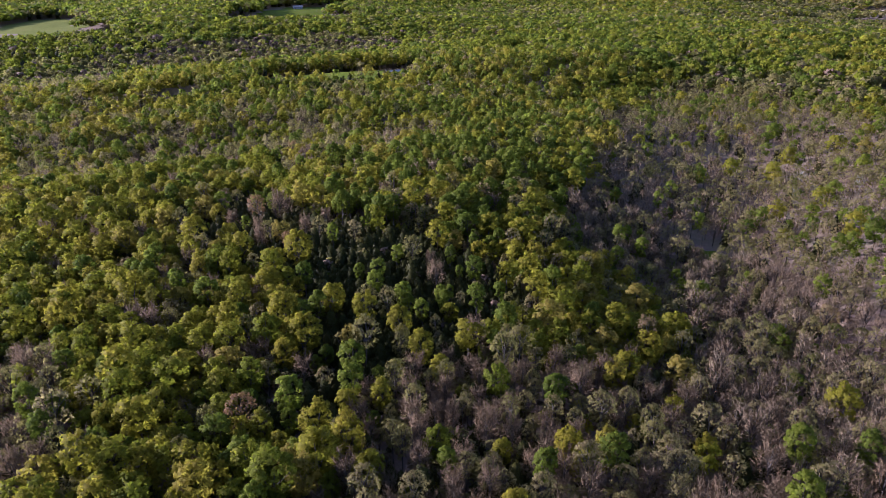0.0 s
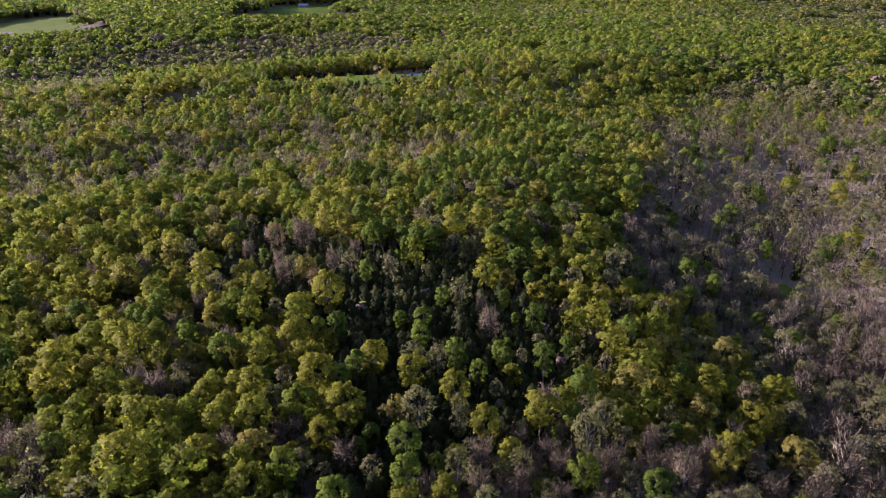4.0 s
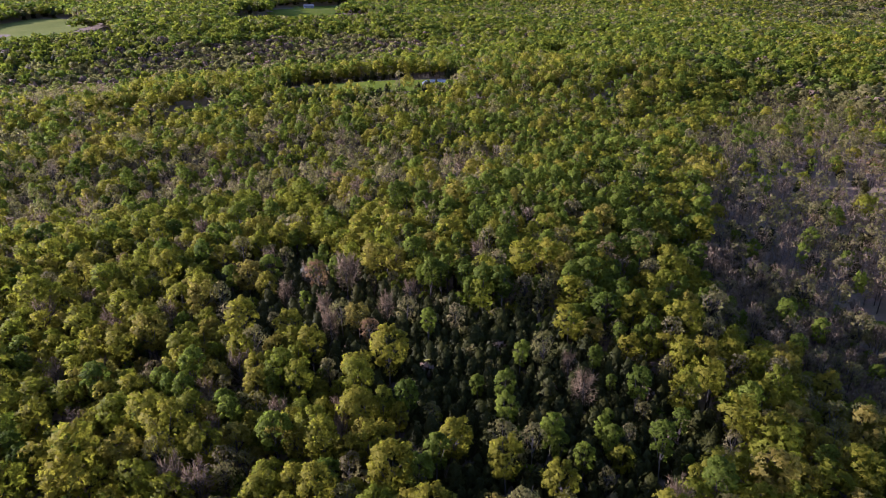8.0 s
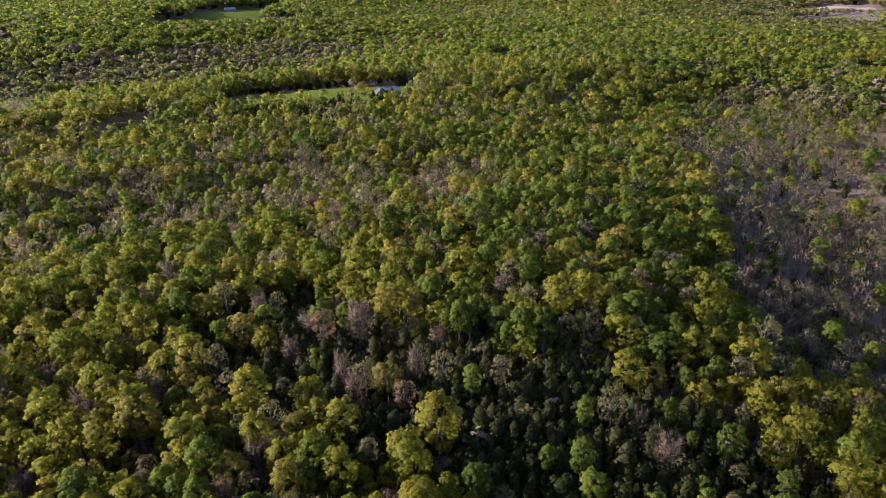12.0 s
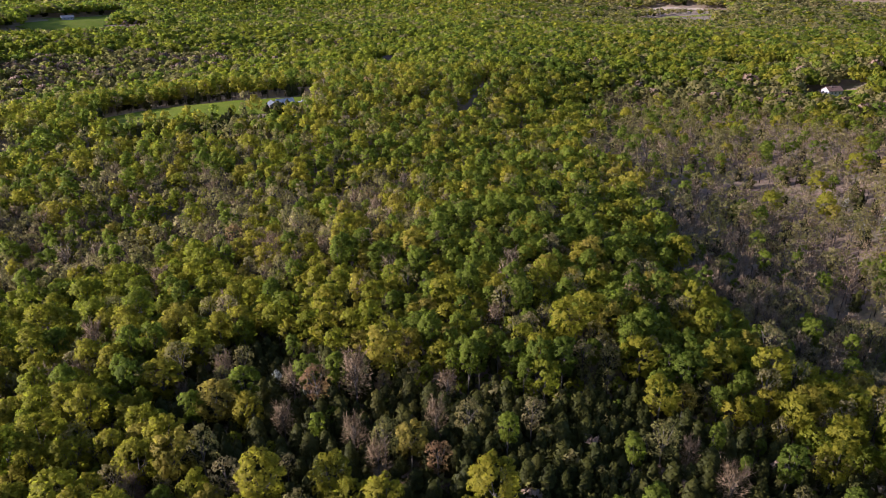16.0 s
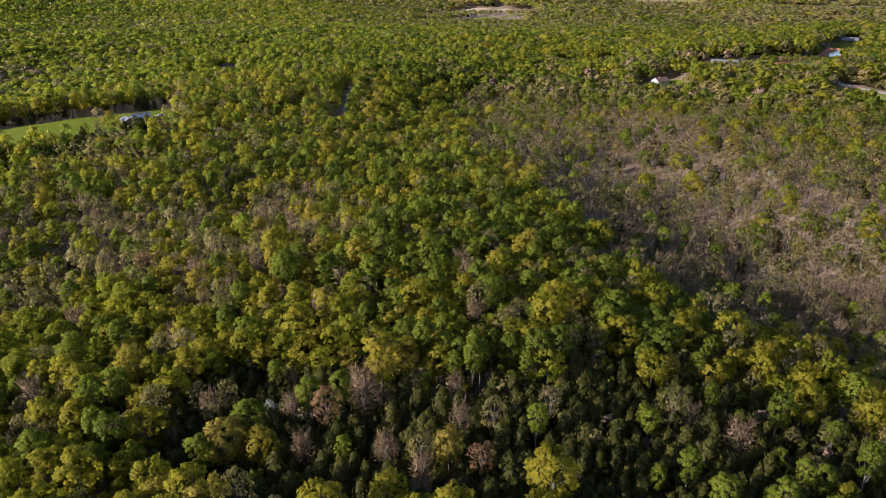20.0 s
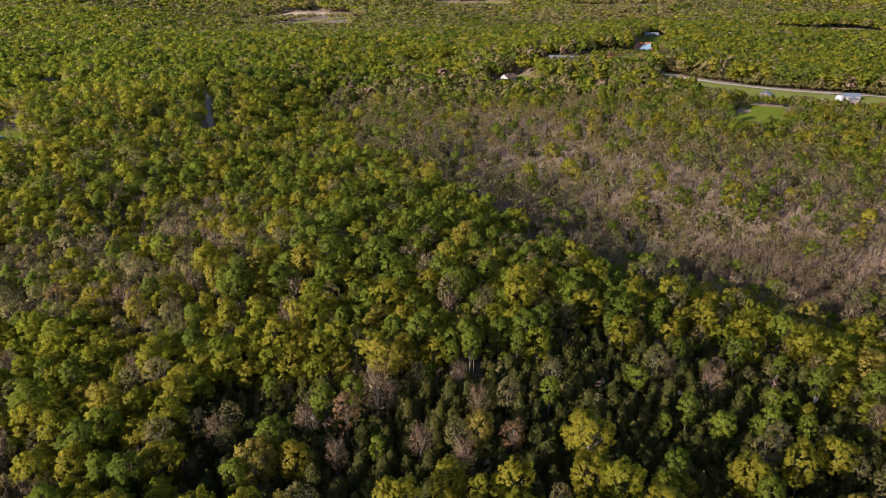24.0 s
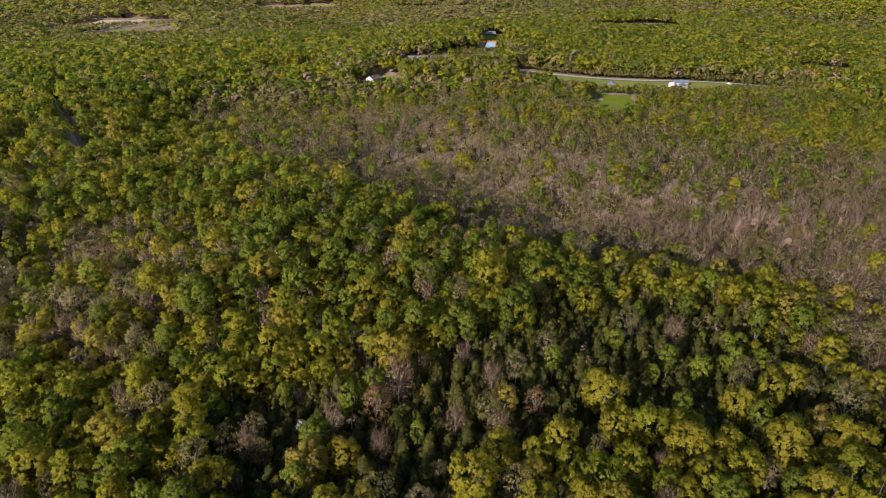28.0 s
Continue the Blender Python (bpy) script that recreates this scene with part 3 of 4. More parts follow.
def stand_of(x, y):
    """0 to 1: how far along in leaf the trees of one stand are."""
    a = np.sin(x / 17 + 1.7 * np.sin(y / 29)) * np.sin(y / 21 + 1.3 * np.sin(x / 33 + 1))
    b = np.sin(x / 61 + 2 * np.sin(y / 83 + 2)) * np.sin(y / 70 + 1.6 * np.sin(x / 95))
    return 0.5 + 0.28 * a + 0.22 * b


def tints_at(x, y):
    return np.clip(0.62 * rng.uniform(0, 1, np.shape(x)) + 0.38 * stand_of(x, y) + rng.normal(0, 0.06, np.shape(x)), 0, 1)


def kinds_at(x, y):
    cum = np.cumsum(shares_at(x, y), -1)
    return (rng.uniform(0, 1, len(x))[:, None] > cum).sum(-1).clip(0, 4)


WOODS = [(-125, 150), (-100, 78), (100, 78), (125, 105), (360, 85), (1700, -150), (2700, 500), (2500, 1900), (1000, 2800), (-1750, 2600), (-255, 370), (-175, 230)]
HEART = [(0, 105), (-60, 190), (-100, 250), (-112, 290)]
SPACE = {"oak": 2.15, "maple": 1.6, "budding": 1.8, "bare": 1.65, "cedar": 1.5}


def free_ground(x, y, outline=WOODS):
    ok = inside(x, y, outline)
    for poly in OPEN:
        ok &= ~inside(x, y, poly)
    ok &= ~((inside(x, y, RED_SLOPE) | inside(x, y, TAN_SLOPE)) & (rng.uniform(0, 1, np.shape(x)) < 0.75))
    ok &= ~(inside(x, y, VERGE) & (rng.uniform(0, 1, np.shape(x)) < 0.5))
    ok &= line_distance(x, y, TRAIL) > 2.5
    ok &= line_distance(x, y, LANE) > 3.2
    ok &= line_distance(x, y, ROAD) > 4.5
    ok &= line_distance(x, y, FAR_STRIP) > 15
    return ok


# Buildings and fields with low growth in front of them: x, y, half width, depth
LOW = [(372, 350, 18, 90), (366, 318, 18, 90), (385, 262, 22, 90), (420, 205, 22, 90), (442, 175, 22, 90), (395, 290, 18, 90), (307, 460, 18, 100), (371, 453, 22, 100), (500, 440, 16, 150), (578, 472, 20, 140), (683, 514, 14, 130), (372, 288, 14, 60), (350, 262, 40, 30), (402, 232, 22, 60), (392, 200, 40, 30), (-80, 512, 46, 34), (-33, 534, 12, 60),
       (92, 764, 10, 90), (298, 272, 14, 30), (430, 424, 28, 95), (-180, 471, 12, 50), (108, 252, 8, 18), (-208, 1040, 85, 280), (-530, 900, 110, 260), (950, 1500, 120, 400), (800, 1340, 100, 350), (1108, 440, 95, 420), (1110, 930, 80, 160), (1450, 1380, 100, 300), (1600, 1020, 120, 300), (605, 140, 24, 90), (348, 572, 26, 40), (390, 420, 28, 95)]


def low_growth(x, y, size, kind):
    """Brush and young trees grow in front of the clearings, taller with the distance from them."""
    size = np.array(size, float)
    top = np.array([SIZES[k][1] for k in KINDS])[np.asarray(kind, int)]
    for lx, ly, half, deep in LOW:
        dx, dy = -120 - lx, 130 - ly
        far = math.hypot(dx, dy)
        dx, dy = dx / far, dy / far
        u, v = (x - lx) * dx + (y - ly) * dy, np.abs((y - ly) * dx - (x - lx) * dy)
        base = float(ground_at(lx, ly))
        limit = (base + 1.6 + u * (85 - base) / far - ground_at(x, y)) / top
        size = np.where((u > -4) & (u < deep) & (v < half), np.minimum(size, np.maximum(limit, 0.25)), size)
    return size


# near woods: trees take their room one after another
placed, cells = [], {}


def try_tree(x, y, kind, size, tint, tight=1.0):
    room = SPACE[KINDS[kind]] * size * tight
    cx, cy = int(x // 8), int(y // 8)
    for i in range(cx - 1, cx + 2):
        for j in range(cy - 1, cy + 2):
            for px, py, pr in cells.get((i, j), ()):
                if (px - x) ** 2 + (py - y) ** 2 < (pr * (1.0 if tight == 1.0 else 0.8) + room) ** 2:
                    return
    cells.setdefault((cx, cy), []).append((x, y, room))
    placed.append((x, y, kind, size, tint))


# Trees that stand out: x, y, crown radius
OAKS_WEST = [(-30.8, 171.3, 4.4), (-42.2, 161.9, 6.2), (-44.8, 196.8, 8.0), (-62.6, 201.1, 4.2), (-49.7, 179.3, 5.9), (-54.9, 156.6, 4.6), (-85.9, 172.0, 5.6),
             (-100.3, 166.0, 6.1), (-107.7, 203.8, 6.0), (-81.0, 210.8, 6.9), (-63.1, 117.7, 5.9), (-48.9, 106.3, 4.8), (-26.9, 117.7, 4.3), (-33.1, 113.6, 3.1),
             (-60.5, 138.3, 4.3), (-55.8, 129.6, 3.4), (-69.3, 105.9, 5.1), (-70.8, 119.4, 3.4), (-57.5, 106.1, 3.7), (-73.1, 133.5, 5.8), (-57.8, 271.7, 5.4),
             (-63.0, 177.5, 3.5), (-70.6, 177.6, 3.5), (-60.9, 262.9, 4.0), (-84.9, 272.0, 4.5), (-107.0, 289.3, 5.9), (-69.4, 209.9, 4.4), (-98.1, 255.4, 6.2), (-34.8, 150.5, 5.8)]
OAKS_EAST = [(-14.6, 104.7, 4.3), (-21.1, 128.1, 3.3), (-13.7, 129.9, 3.3), (-5.9, 148.4, 3.9), (-0.9, 142.7, 3.1), (6.3, 152.4, 5.1), (15.5, 215.7, 5.3),
             (-9.9, 235.7, 6.4), (-19.8, 230.7, 4.0), (-1.7, 211.2, 4.2), (18.7, 186.6, 3.9), (26.1, 191.2, 4.4), (44.9, 146.4, 4.4), (93.1, 133.7, 5.0),
             (-11.4, 161.1, 4.2), (7.0, 240.3, 3.2), (26.9, 211.6, 5.2), (26.9, 177.3, 5.1), (54.6, 279.7, 5.5), (-29.5, 263.9, 5.5), (-21.0, 165.1, 3.8),
             (46.7, 167.5, 6.5), (35.5, 176.5, 5.4), (0.4, 222.4, 5.5), (-35.2, 250.4, 3.1), (22.2, 220.3, 4.4), (23.2, 200.0, 4.2), (12.4, 241.8, 4.5)]
PALE_OAKS = [(-30.7, 107.1, 3.5), (28.2, 163.1, 5.9), (42.3, 157.2, 4.3), (41.0, 181.7, 6.0), (57.1, 182.1, 6.1), (57.6, 168.7, 4.2), (-87.6, 241.3, 5.0),
             (-23.5, 155.4, 3.3), (-50.4, 139.9, 4.3), (-36.0, 244.4, 3.6), (-53.4, 215.5, 3.6), (58.8, 146.3, 5.9), (-35.6, 260.7, 3.2), (-28.5, 239.8, 3.3), (4.2, 211.3, 3.3)]
GREENS = [(-33.4, 123.9, 4.2), (32.5, 183.8, 3.9), (-15.7, 139.8, 2.1), (-25.1, 189.9, 2.2), (-19.7, 180.0, 3.3), (-0.8, 175.8, 2.4), (-69.4, 228.1, 2.2),
          (-14.7, 200.6, 2.3), (-99.2, 271.3, 3.9), (-11.8, 173.5, 2.9), (-6.0, 168.0, 2.4)]
RUSTS = [(-43.0, 121.3, 4.5), (-38.5, 134.0, 2.0), (-50.1, 209.6, 3.4), (-67.0, 238.5, 4.2)]
SPIRES = [(-3.3, 203.6, 3.2), (-14.9, 205.4, 2.5), (-36.4, 225.3, 3.5), (-74.9, 246.0, 2.5), (91, 223, 3.2), (98, 214, 2.8), (94, 217, 2.6)]
# dark cedars along the pasture
FIELD_CEDARS = [(-120, 497, 3.4), (-112, 500, 3.0), (-104, 503, 3.5), (-93, 504, 3.2), (-84, 508, 3.0), (-75, 511, 2.8), (-66, 514, 3.2), (-58, 517, 2.6), (-140, 520, 3.6), (-137, 530, 3.2),
                (-134, 541, 3.6), (-146, 535, 3.4), (-150, 522, 3.5), (-132, 510, 3.2), (-155, 530, 3.3), (-143, 546, 3.0), (-160, 518, 3.2), (-128, 503, 3.0)]
for rows_, kind_, tint_ in ((OAKS_WEST, 0, 0.6), (OAKS_EAST, 0, 0.55), (PALE_OAKS, 0, 0.95), (GREENS, 1, 0.9), (RUSTS, 2, 0.98), (SPIRES, 4, 0.5), (FIELD_CEDARS, 4, 0.2)):
    for x_, y_, r_ in rows_:
        k_ = min(r_, 5.4) * 0.84 / SIZES[KINDS[kind_]][0]
        cells.setdefault((int(x_ // 8), int(y_ // 8)), []).append((x_, y_, SPACE[KINDS[kind_]] * k_ * 0.9))
        placed.append((x_, y_, kind_, k_, tint_))

NEAR = 215
n_try = 130000
tx, ty = rng.uniform(-340, 340, n_try), rng.uniform(40, 520, n_try)
ok = free_ground(tx, ty) & (line_distance(tx, ty, HEART) < NEAR)
tx, ty = tx[ok], ty[ok]
for x_, y_, k_, s_, c_ in zip(tx, ty, kinds_at(tx, ty), (np.exp(rng.normal(0.0, 0.2, len(tx))) * (0.84 + 0.28 * stand_of(ty, tx))).clip(0.58, 1.4), tints_at(tx, ty)):
    try_tree(float(x_), float(y_), int(k_), float(s_), float(c_))
# thinner growth under and between the trees
ux, uy = rng.uniform(-200, 180, 52000), rng.uniform(80, 380, 52000)
ok = free_ground(ux, uy) & (line_distance(ux, uy, HEART) < 150)
ux, uy = ux[ok], uy[ok]
for x_, y_, k_, s_, c_ in zip(ux, uy, kinds_at(ux, uy), rng.uniform(0.22, 0.58, len(ux)), rng.uniform(0, 1, len(ux))):
    try_tree(float(x_), float(y_), 4 if k_ in (0, 1, 3) and c_ > 0.5 and x_ < 20 else int(k_), float(s_) * (1.35 if c_ > 0.5 and x_ < 20 else 1.0), float(c_) * 0.8, 0.75)
near = np.array(placed)
near = near[np.argsort(line_distance(near[:, 0], near[:, 1], HEART))]

MODELS = {}
for kind_ in KINDS:
    for level_ in LEVELS:
        MODELS[kind_, level_] = [grow(kind_, level_) for _ in range((7, 6, 6, 6, 5)[level_])]

LABELS = {
    "oak": ("oak_tree", "spreading oak with fresh yellow-green spring leaves", "tree", "leafing oaks of the ridge"),
    "maple": ("maple_tree", "bright green broadleaf tree in new leaf", "tree", "green trees of the ridge"),
    "budding": ("budding_tree", "half-leafed tree with pale olive buds on open twigs", "tree", "budding trees"),
    "bare": ("bare_tree", "leafless grey-brown tree with fine upright twigs", "tree", "bare trees of the valley"),
    "cedar": ("cedar_tree", "small dark green cedar of dense conical form", "tree", "cedars of the hollow"),
}


def tall_of(size):
    """Broad crowns stand a little higher, young trees lower."""
    size = np.asarray(size, float)
    return np.where(size > 1, size ** 0.62, size ** 0.9)


def stand(kind, x, y, z, turn, size, tint, model, meshes):
    name, label, category, group = LABELS[kind]
    if size > 1.3:
        label = "broad old " + label
    elif size < 0.78:
        label = "young slender " + label
    if kind == "bare":
        tint *= 0.35
    if kind == "oak" and tint > 0.85:
        label = label.replace("fresh yellow-green", "pale tan-yellow")
    if kind == "budding" and tint > 0.92:
        label = label.replace("pale olive", "rusty brown")
    root = tagged(new(name), label, category, group)
    root.matrix_basis = Matrix.LocRotScale((x, y, z), Euler((rng.normal(0, 0.03), rng.normal(0, 0.03), turn)), (size, size, float(tall_of(size)) * rng.uniform(0.92, 1.1)))
    for part_name, me in zip(("crown", "trunk"), meshes[kind, model]):
        ob = new(part_name, me)
        ob.parent, ob.color = root, (tint, tint, tint, 1)
    return root


MESHES = {}
for kind_ in KINDS:
    for i_, (crown_, wood_) in enumerate(MODELS[kind_, 0]):
        MESHES[kind_, i_] = (make_mesh("crown", crown_[0], crown_[1], [LEAF[kind_, True]], smooth=True, normals=crown_[2]), make_mesh("trunk", wood_[0], wood_[1], [BARK], smooth=True))

counts, rest = [0] * 5, []
for x_, y_, k_, s_, c_ in near:
    k_ = int(k_)
    if counts[k_] < 300 and s_ > 0.5:
        counts[k_] += 1
        stand(KINDS[k_], x_, y_, float(ground_at(x_, y_)), rng.uniform(0, 6.28), s_, float(c_), int(rng.integers(0, 7)), MESHES)
    else:
        rest.append((x_, y_, k_, s_, c_))


def woods(name, kind, level, rows, label):
    """Many trees of one kind as one mass."""
    if not len(rows):
        return
    rows = np.asarray(rows, float)
    vs, fs, ws, ts, ns, n = [], [], [], [], [], 0
    pick = rng.integers(0, len(MODELS[kind, level]), len(rows))
    for m, (crown, wood) in enumerate(MODELS[kind, level]):
        r = rows[pick == m]
        if not len(r):
            continue
        v0, f0, n0 = join([crown, wood])
        w0 = np.concatenate([np.zeros(len(crown[1]), int), np.ones(len(wood[1]), int)])
        a = rng.uniform(0, 2 * math.pi, len(r))
        c, s = np.cos(a)[:, None], np.sin(a)[:, None]
        sx = r[:, 3][:, None]
        sz = (tall_of(sx) if level < 3 else np.minimum(sx, sx ** 0.3)) * rng.uniform(0.88, 1.12, len(r))[:, None]
        z = ground_at(r[:, 0], r[:, 1])[:, None]
        v = np.stack([(v0[:, 0] * c - v0[:, 1] * s) * sx + r[:, 0][:, None], (v0[:, 0] * s + v0[:, 1] * c) * sx + r[:, 1][:, None], v0[:, 2] * sz + z], 2)
        vs.append(v.reshape(-1, 3))
        fs.append((f0[None] + (np.arange(len(r)) * len(v0))[:, None, None]).reshape(-1, 3) + n)
        ws.append(np.tile(w0, len(r)))
        ts.append(np.repeat(r[:, 4], len(v0)))
        ns.append(np.stack([n0[:, 0] * c - n0[:, 1] * s, n0[:, 0] * s + n0[:, 1] * c, n0[:, 2] + 0 * c], 2).reshape(-1, 3))
        n += len(r) * len(v0)
    me = make_mesh(name, np.concatenate(vs), np.concatenate(fs), [LEAF[kind, False if level < 3 else "far"], BARK], np.concatenate(ws), np.concatenate(ts), smooth=True, normals=np.concatenate(ns))
    tagged(new(name, me), label, "woodland", kind="stuff")


BEHIND = [(-420, 420), (-420, -120), (330, -120), (330, 92), (125, 105), (100, 78), (-100, 78), (-125, 150), (-175, 230), (-255, 370)]


def scatter(step, lo, hi, grow_by, outline=WOODS):
    gx, gy = np.meshgrid(np.arange(-1800, 2700, step), np.arange(-160, 2800, step))
    x = gx.ravel() + rng.uniform(-0.46, 0.46, gx.size) * step
    y = gy.ravel() + rng.uniform(-0.46, 0.46, gx.size) * step
    d = line_distance(x, y, HEART)
    ok = (d >= lo) & (d < hi) & free_ground(x, y, outline) & ((d < 1400) | (np.arctan2(x + 100, y - 100) > 0.2))
    x, y = x[ok], y[ok]
    k = kinds_at(x, y)
    if step > 5:
        k = np.where((k == 3) & (d[ok] > 390) & (rng.uniform(0, 1, len(x)) < np.where(d[ok] > 1000, 1.0, 0.5)), 2, k)
    size = low_growth(x, y, rng.normal(grow_by, 0.16 * grow_by, len(x)).clip(0.6 * grow_by, 1.5 * grow_by) * (0.8 + 0.4 * stand_of(y, x)), k)
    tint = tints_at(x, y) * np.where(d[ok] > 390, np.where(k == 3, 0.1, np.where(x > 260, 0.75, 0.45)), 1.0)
    return np.stack([x, y, k, size, tint], 1)[size > 0.2]


WORDS = {"oak": "yellow-green oak woods in spring leaf", "maple": "fresh green broadleaf woods", "budding": "pale olive woods coming into bud",
         "bare": "leafless grey-brown woods", "cedar": "dark evergreen cedar woods"}
rest = np.array(rest)
tall_ones = (rest[:, 3] >= 0.62) & (line_distance(rest[:, 0], rest[:, 1], HEART) < 165)
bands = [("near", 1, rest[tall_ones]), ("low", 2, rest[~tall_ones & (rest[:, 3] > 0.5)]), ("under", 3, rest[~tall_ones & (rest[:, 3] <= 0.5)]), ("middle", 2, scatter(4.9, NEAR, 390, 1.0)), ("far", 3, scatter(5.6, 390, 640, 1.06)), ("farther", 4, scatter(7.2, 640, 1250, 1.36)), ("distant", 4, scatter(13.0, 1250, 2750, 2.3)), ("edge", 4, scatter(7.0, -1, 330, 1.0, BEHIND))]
# brush over the ground in front of the clearings
gx_, gy_ = np.meshgrid(np.arange(-240, 760, 2.7), np.arange(130, 620, 2.7))
bx, by = gx_.ravel() + rng.uniform(-1.2, 1.2, gx_.size), gy_.ravel() + rng.uniform(-1.2, 1.2, gx_.size)
ok = free_ground(bx, by) & (line_distance(bx, by, HEART) > 120)
bx, by = bx[ok], by[ok]
bk = kinds_at(bx, by)
bs = low_growth(bx, by, np.full(len(bx), 1.2), bk)
verge_ = (line_distance(bx, by, ROAD) < 15) & (bx > 380)
bs = np.where(verge_, np.minimum(bs, 0.5), bs)
bk = np.where((verge_ & (bk < 2)) | (bk == 3), 2, bk)
ok = bs < 0.75
brush_rows = np.stack([bx, by, bk, bs * rng.uniform(0.7, 1.15, len(bx)), rng.uniform(0, 0.45, len(bx))], 1)[ok]
bands.append(("brush", 3, brush_rows))
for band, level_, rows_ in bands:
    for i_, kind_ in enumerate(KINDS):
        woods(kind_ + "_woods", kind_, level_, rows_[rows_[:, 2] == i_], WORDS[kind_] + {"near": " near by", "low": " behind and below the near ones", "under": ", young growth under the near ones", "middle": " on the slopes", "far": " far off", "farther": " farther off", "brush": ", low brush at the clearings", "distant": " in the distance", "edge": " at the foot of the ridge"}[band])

# small white-flowering trees at the edge of the hollow and in the valley
BLOSSOM = leaf_material("dogwood_blossom", [(0.0, (0.42, 0.42, 0.33)), (1.0, (0.55, 0.54, 0.46))], True, 0.3, gaps=-0.02)
crown_, wood_ = broadleaf(1.5, 4.6, 1, False)
dogwood = (make_mesh("crown", crown_[0], crown_[1], [BLOSSOM], smooth=True, normals=crown_[2]), make_mesh("trunk", wood_[0], wood_[1], [BARK], smooth=True))
for x_, y_, s_ in ((-74, 252, 1.0), (-35, 221, 0.8), (-68, 247, 0.9), (175, 323, 1.1), (170, 300, 1.0), (146, 273, 1.1), (188, 298, 1.3), (184, 293, 1.1), (163, 304, 0.9)):
    root_ = tagged(new("dogwood_tree"), "small dogwood covered with creamy white blossom", "tree", "flowering dogwoods")
    root_.matrix_basis = Matrix.LocRotScale((x_, y_, float(ground_at(x_, y_))), Euler((0, 0, x_)), (s_, s_, s_ * 1.5))
    for part_name_, me_ in zip(("crown", "trunk"), dogwood):
        ob_ = new(part_name_, me_)
        ob_.parent, ob_.color = root_, (0.5, 0.5, 0.5, 1)

# ---- buildings and small things ----
WHITE = rough_material("white_siding", [(0.3, (0.34, 0.33, 0.32)), (0.7, (0.42, 0.41, 0.4))], 0.6, 3.0, 0.6)
BROWN_ROOF = rough_material("brown_shingles", [(0.3, (0.1, 0.06, 0.045)), (0.7, (0.17, 0.11, 0.085))], 0.8, 4.0)
GREY_METAL = rough_material("grey_metal_roof", [(0.3, (0.16, 0.165, 0.17)), (0.7, (0.22, 0.225, 0.23))], 0.3, 3.0, 0.45, metal=0.3)
BLUE_METAL = rough_material("blue_metal_roof", [(0.3, (0.15, 0.18, 0.22)), (0.7, (0.2, 0.235, 0.28))], 0.3, 3.0, 0.45, metal=0.3)
BOARDS = rough_material("weathered_boards", [(0.3, (0.12, 0.095, 0.075)), (0.7, (0.19, 0.155, 0.125))], 0.7, 5.0)
RED = rough_material("rusty_red_sheet", [(0.3, (0.24, 0.07, 0.045)), (0.7, (0.32, 0.11, 0.07))], 0.5, 3.0, 0.6)
DARK_GLASS = rough_material("window_glass", [(0.3, (0.02, 0.025, 0.03)), (0.7, (0.04, 0.045, 0.05))], 0.5, 0, 0.12)
BLACK = rough_material("black_rubber", [(0.3, (0.015, 0.015, 0.015)), (0.7, (0.03, 0.03, 0.03))], 2.0)
CREAM = rough_material("cream_paint", [(0.3, (0.3, 0.27, 0.22)), (0.7, (0.38, 0.34, 0.28))], 0.5, 2.0, 0.5)
POLE = rough_material("weathered_pole", [(0.3, (0.16, 0.13, 0.1)), (0.7, (0.26, 0.22, 0.18))], 1.0, 6.0)
WATER, wt, wp, wl = nodes_of("pond_water")
wl.new(ramp(wt, noise_tex(wt, 0.08), [(0.3, (0.1, 0.13, 0.15)), (0.7, (0.16, 0.19, 0.21))]), wp.inputs["Base Color"])
wp.inputs["Roughness"].default_value = 0.08
wb = wt.nodes.new("ShaderNodeBump")
wb.inputs["Strength"].default_value = 0.08
wl.new(noise_tex(wt, 1.5, 3), wb.inputs["Height"])
wl.new(wb.outputs["Normal"], wp.inputs["Normal"])


def part(name, bm, mat, parent, label=""):
    me = bpy.data.meshes.new(name)
    bmesh.ops.recalc_face_normals(bm, faces=bm.faces[:])
    bm.to_mesh(me)
    bm.free()
    me.materials.append(mat)
    ob = new(name, me)
    ob.parent = parent
    if label:
        tagged(ob, label)
    return ob


def box(cx, cy, cz, sx, sy, sz, bevel=0.0):
    bm = bmesh.new()
    bmesh.ops.create_cube(bm, size=1, matrix=Matrix.LocRotScale((cx, cy, cz), None, (sx, sy, sz)))
    if bevel:
        bmesh.ops.bevel(bm, geom=bm.edges[:], offset=bevel, segments=2, affect="EDGES")
    return bm


def gable_walls(w, d, h, rise):
    """Four walls with gable ends at x = +-w/2."""
    bm = bmesh.new()
    ring = [(-d / 2, -0.4), (d / 2, -0.4), (d / 2, h), (0, h + rise), (-d / 2, h)]
    a = [bm.verts.new((-w / 2, y, z)) for y, z in ring]
    b = [bm.verts.new((w / 2, y, z)) for y, z in ring]
    bm.faces.new(a)
    bm.faces.new(b[::-1])
    for i in range(5):
        bm.faces.new((a[i], b[i], b[(i + 1) % 5], a[(i + 1) % 5]))
    return bm


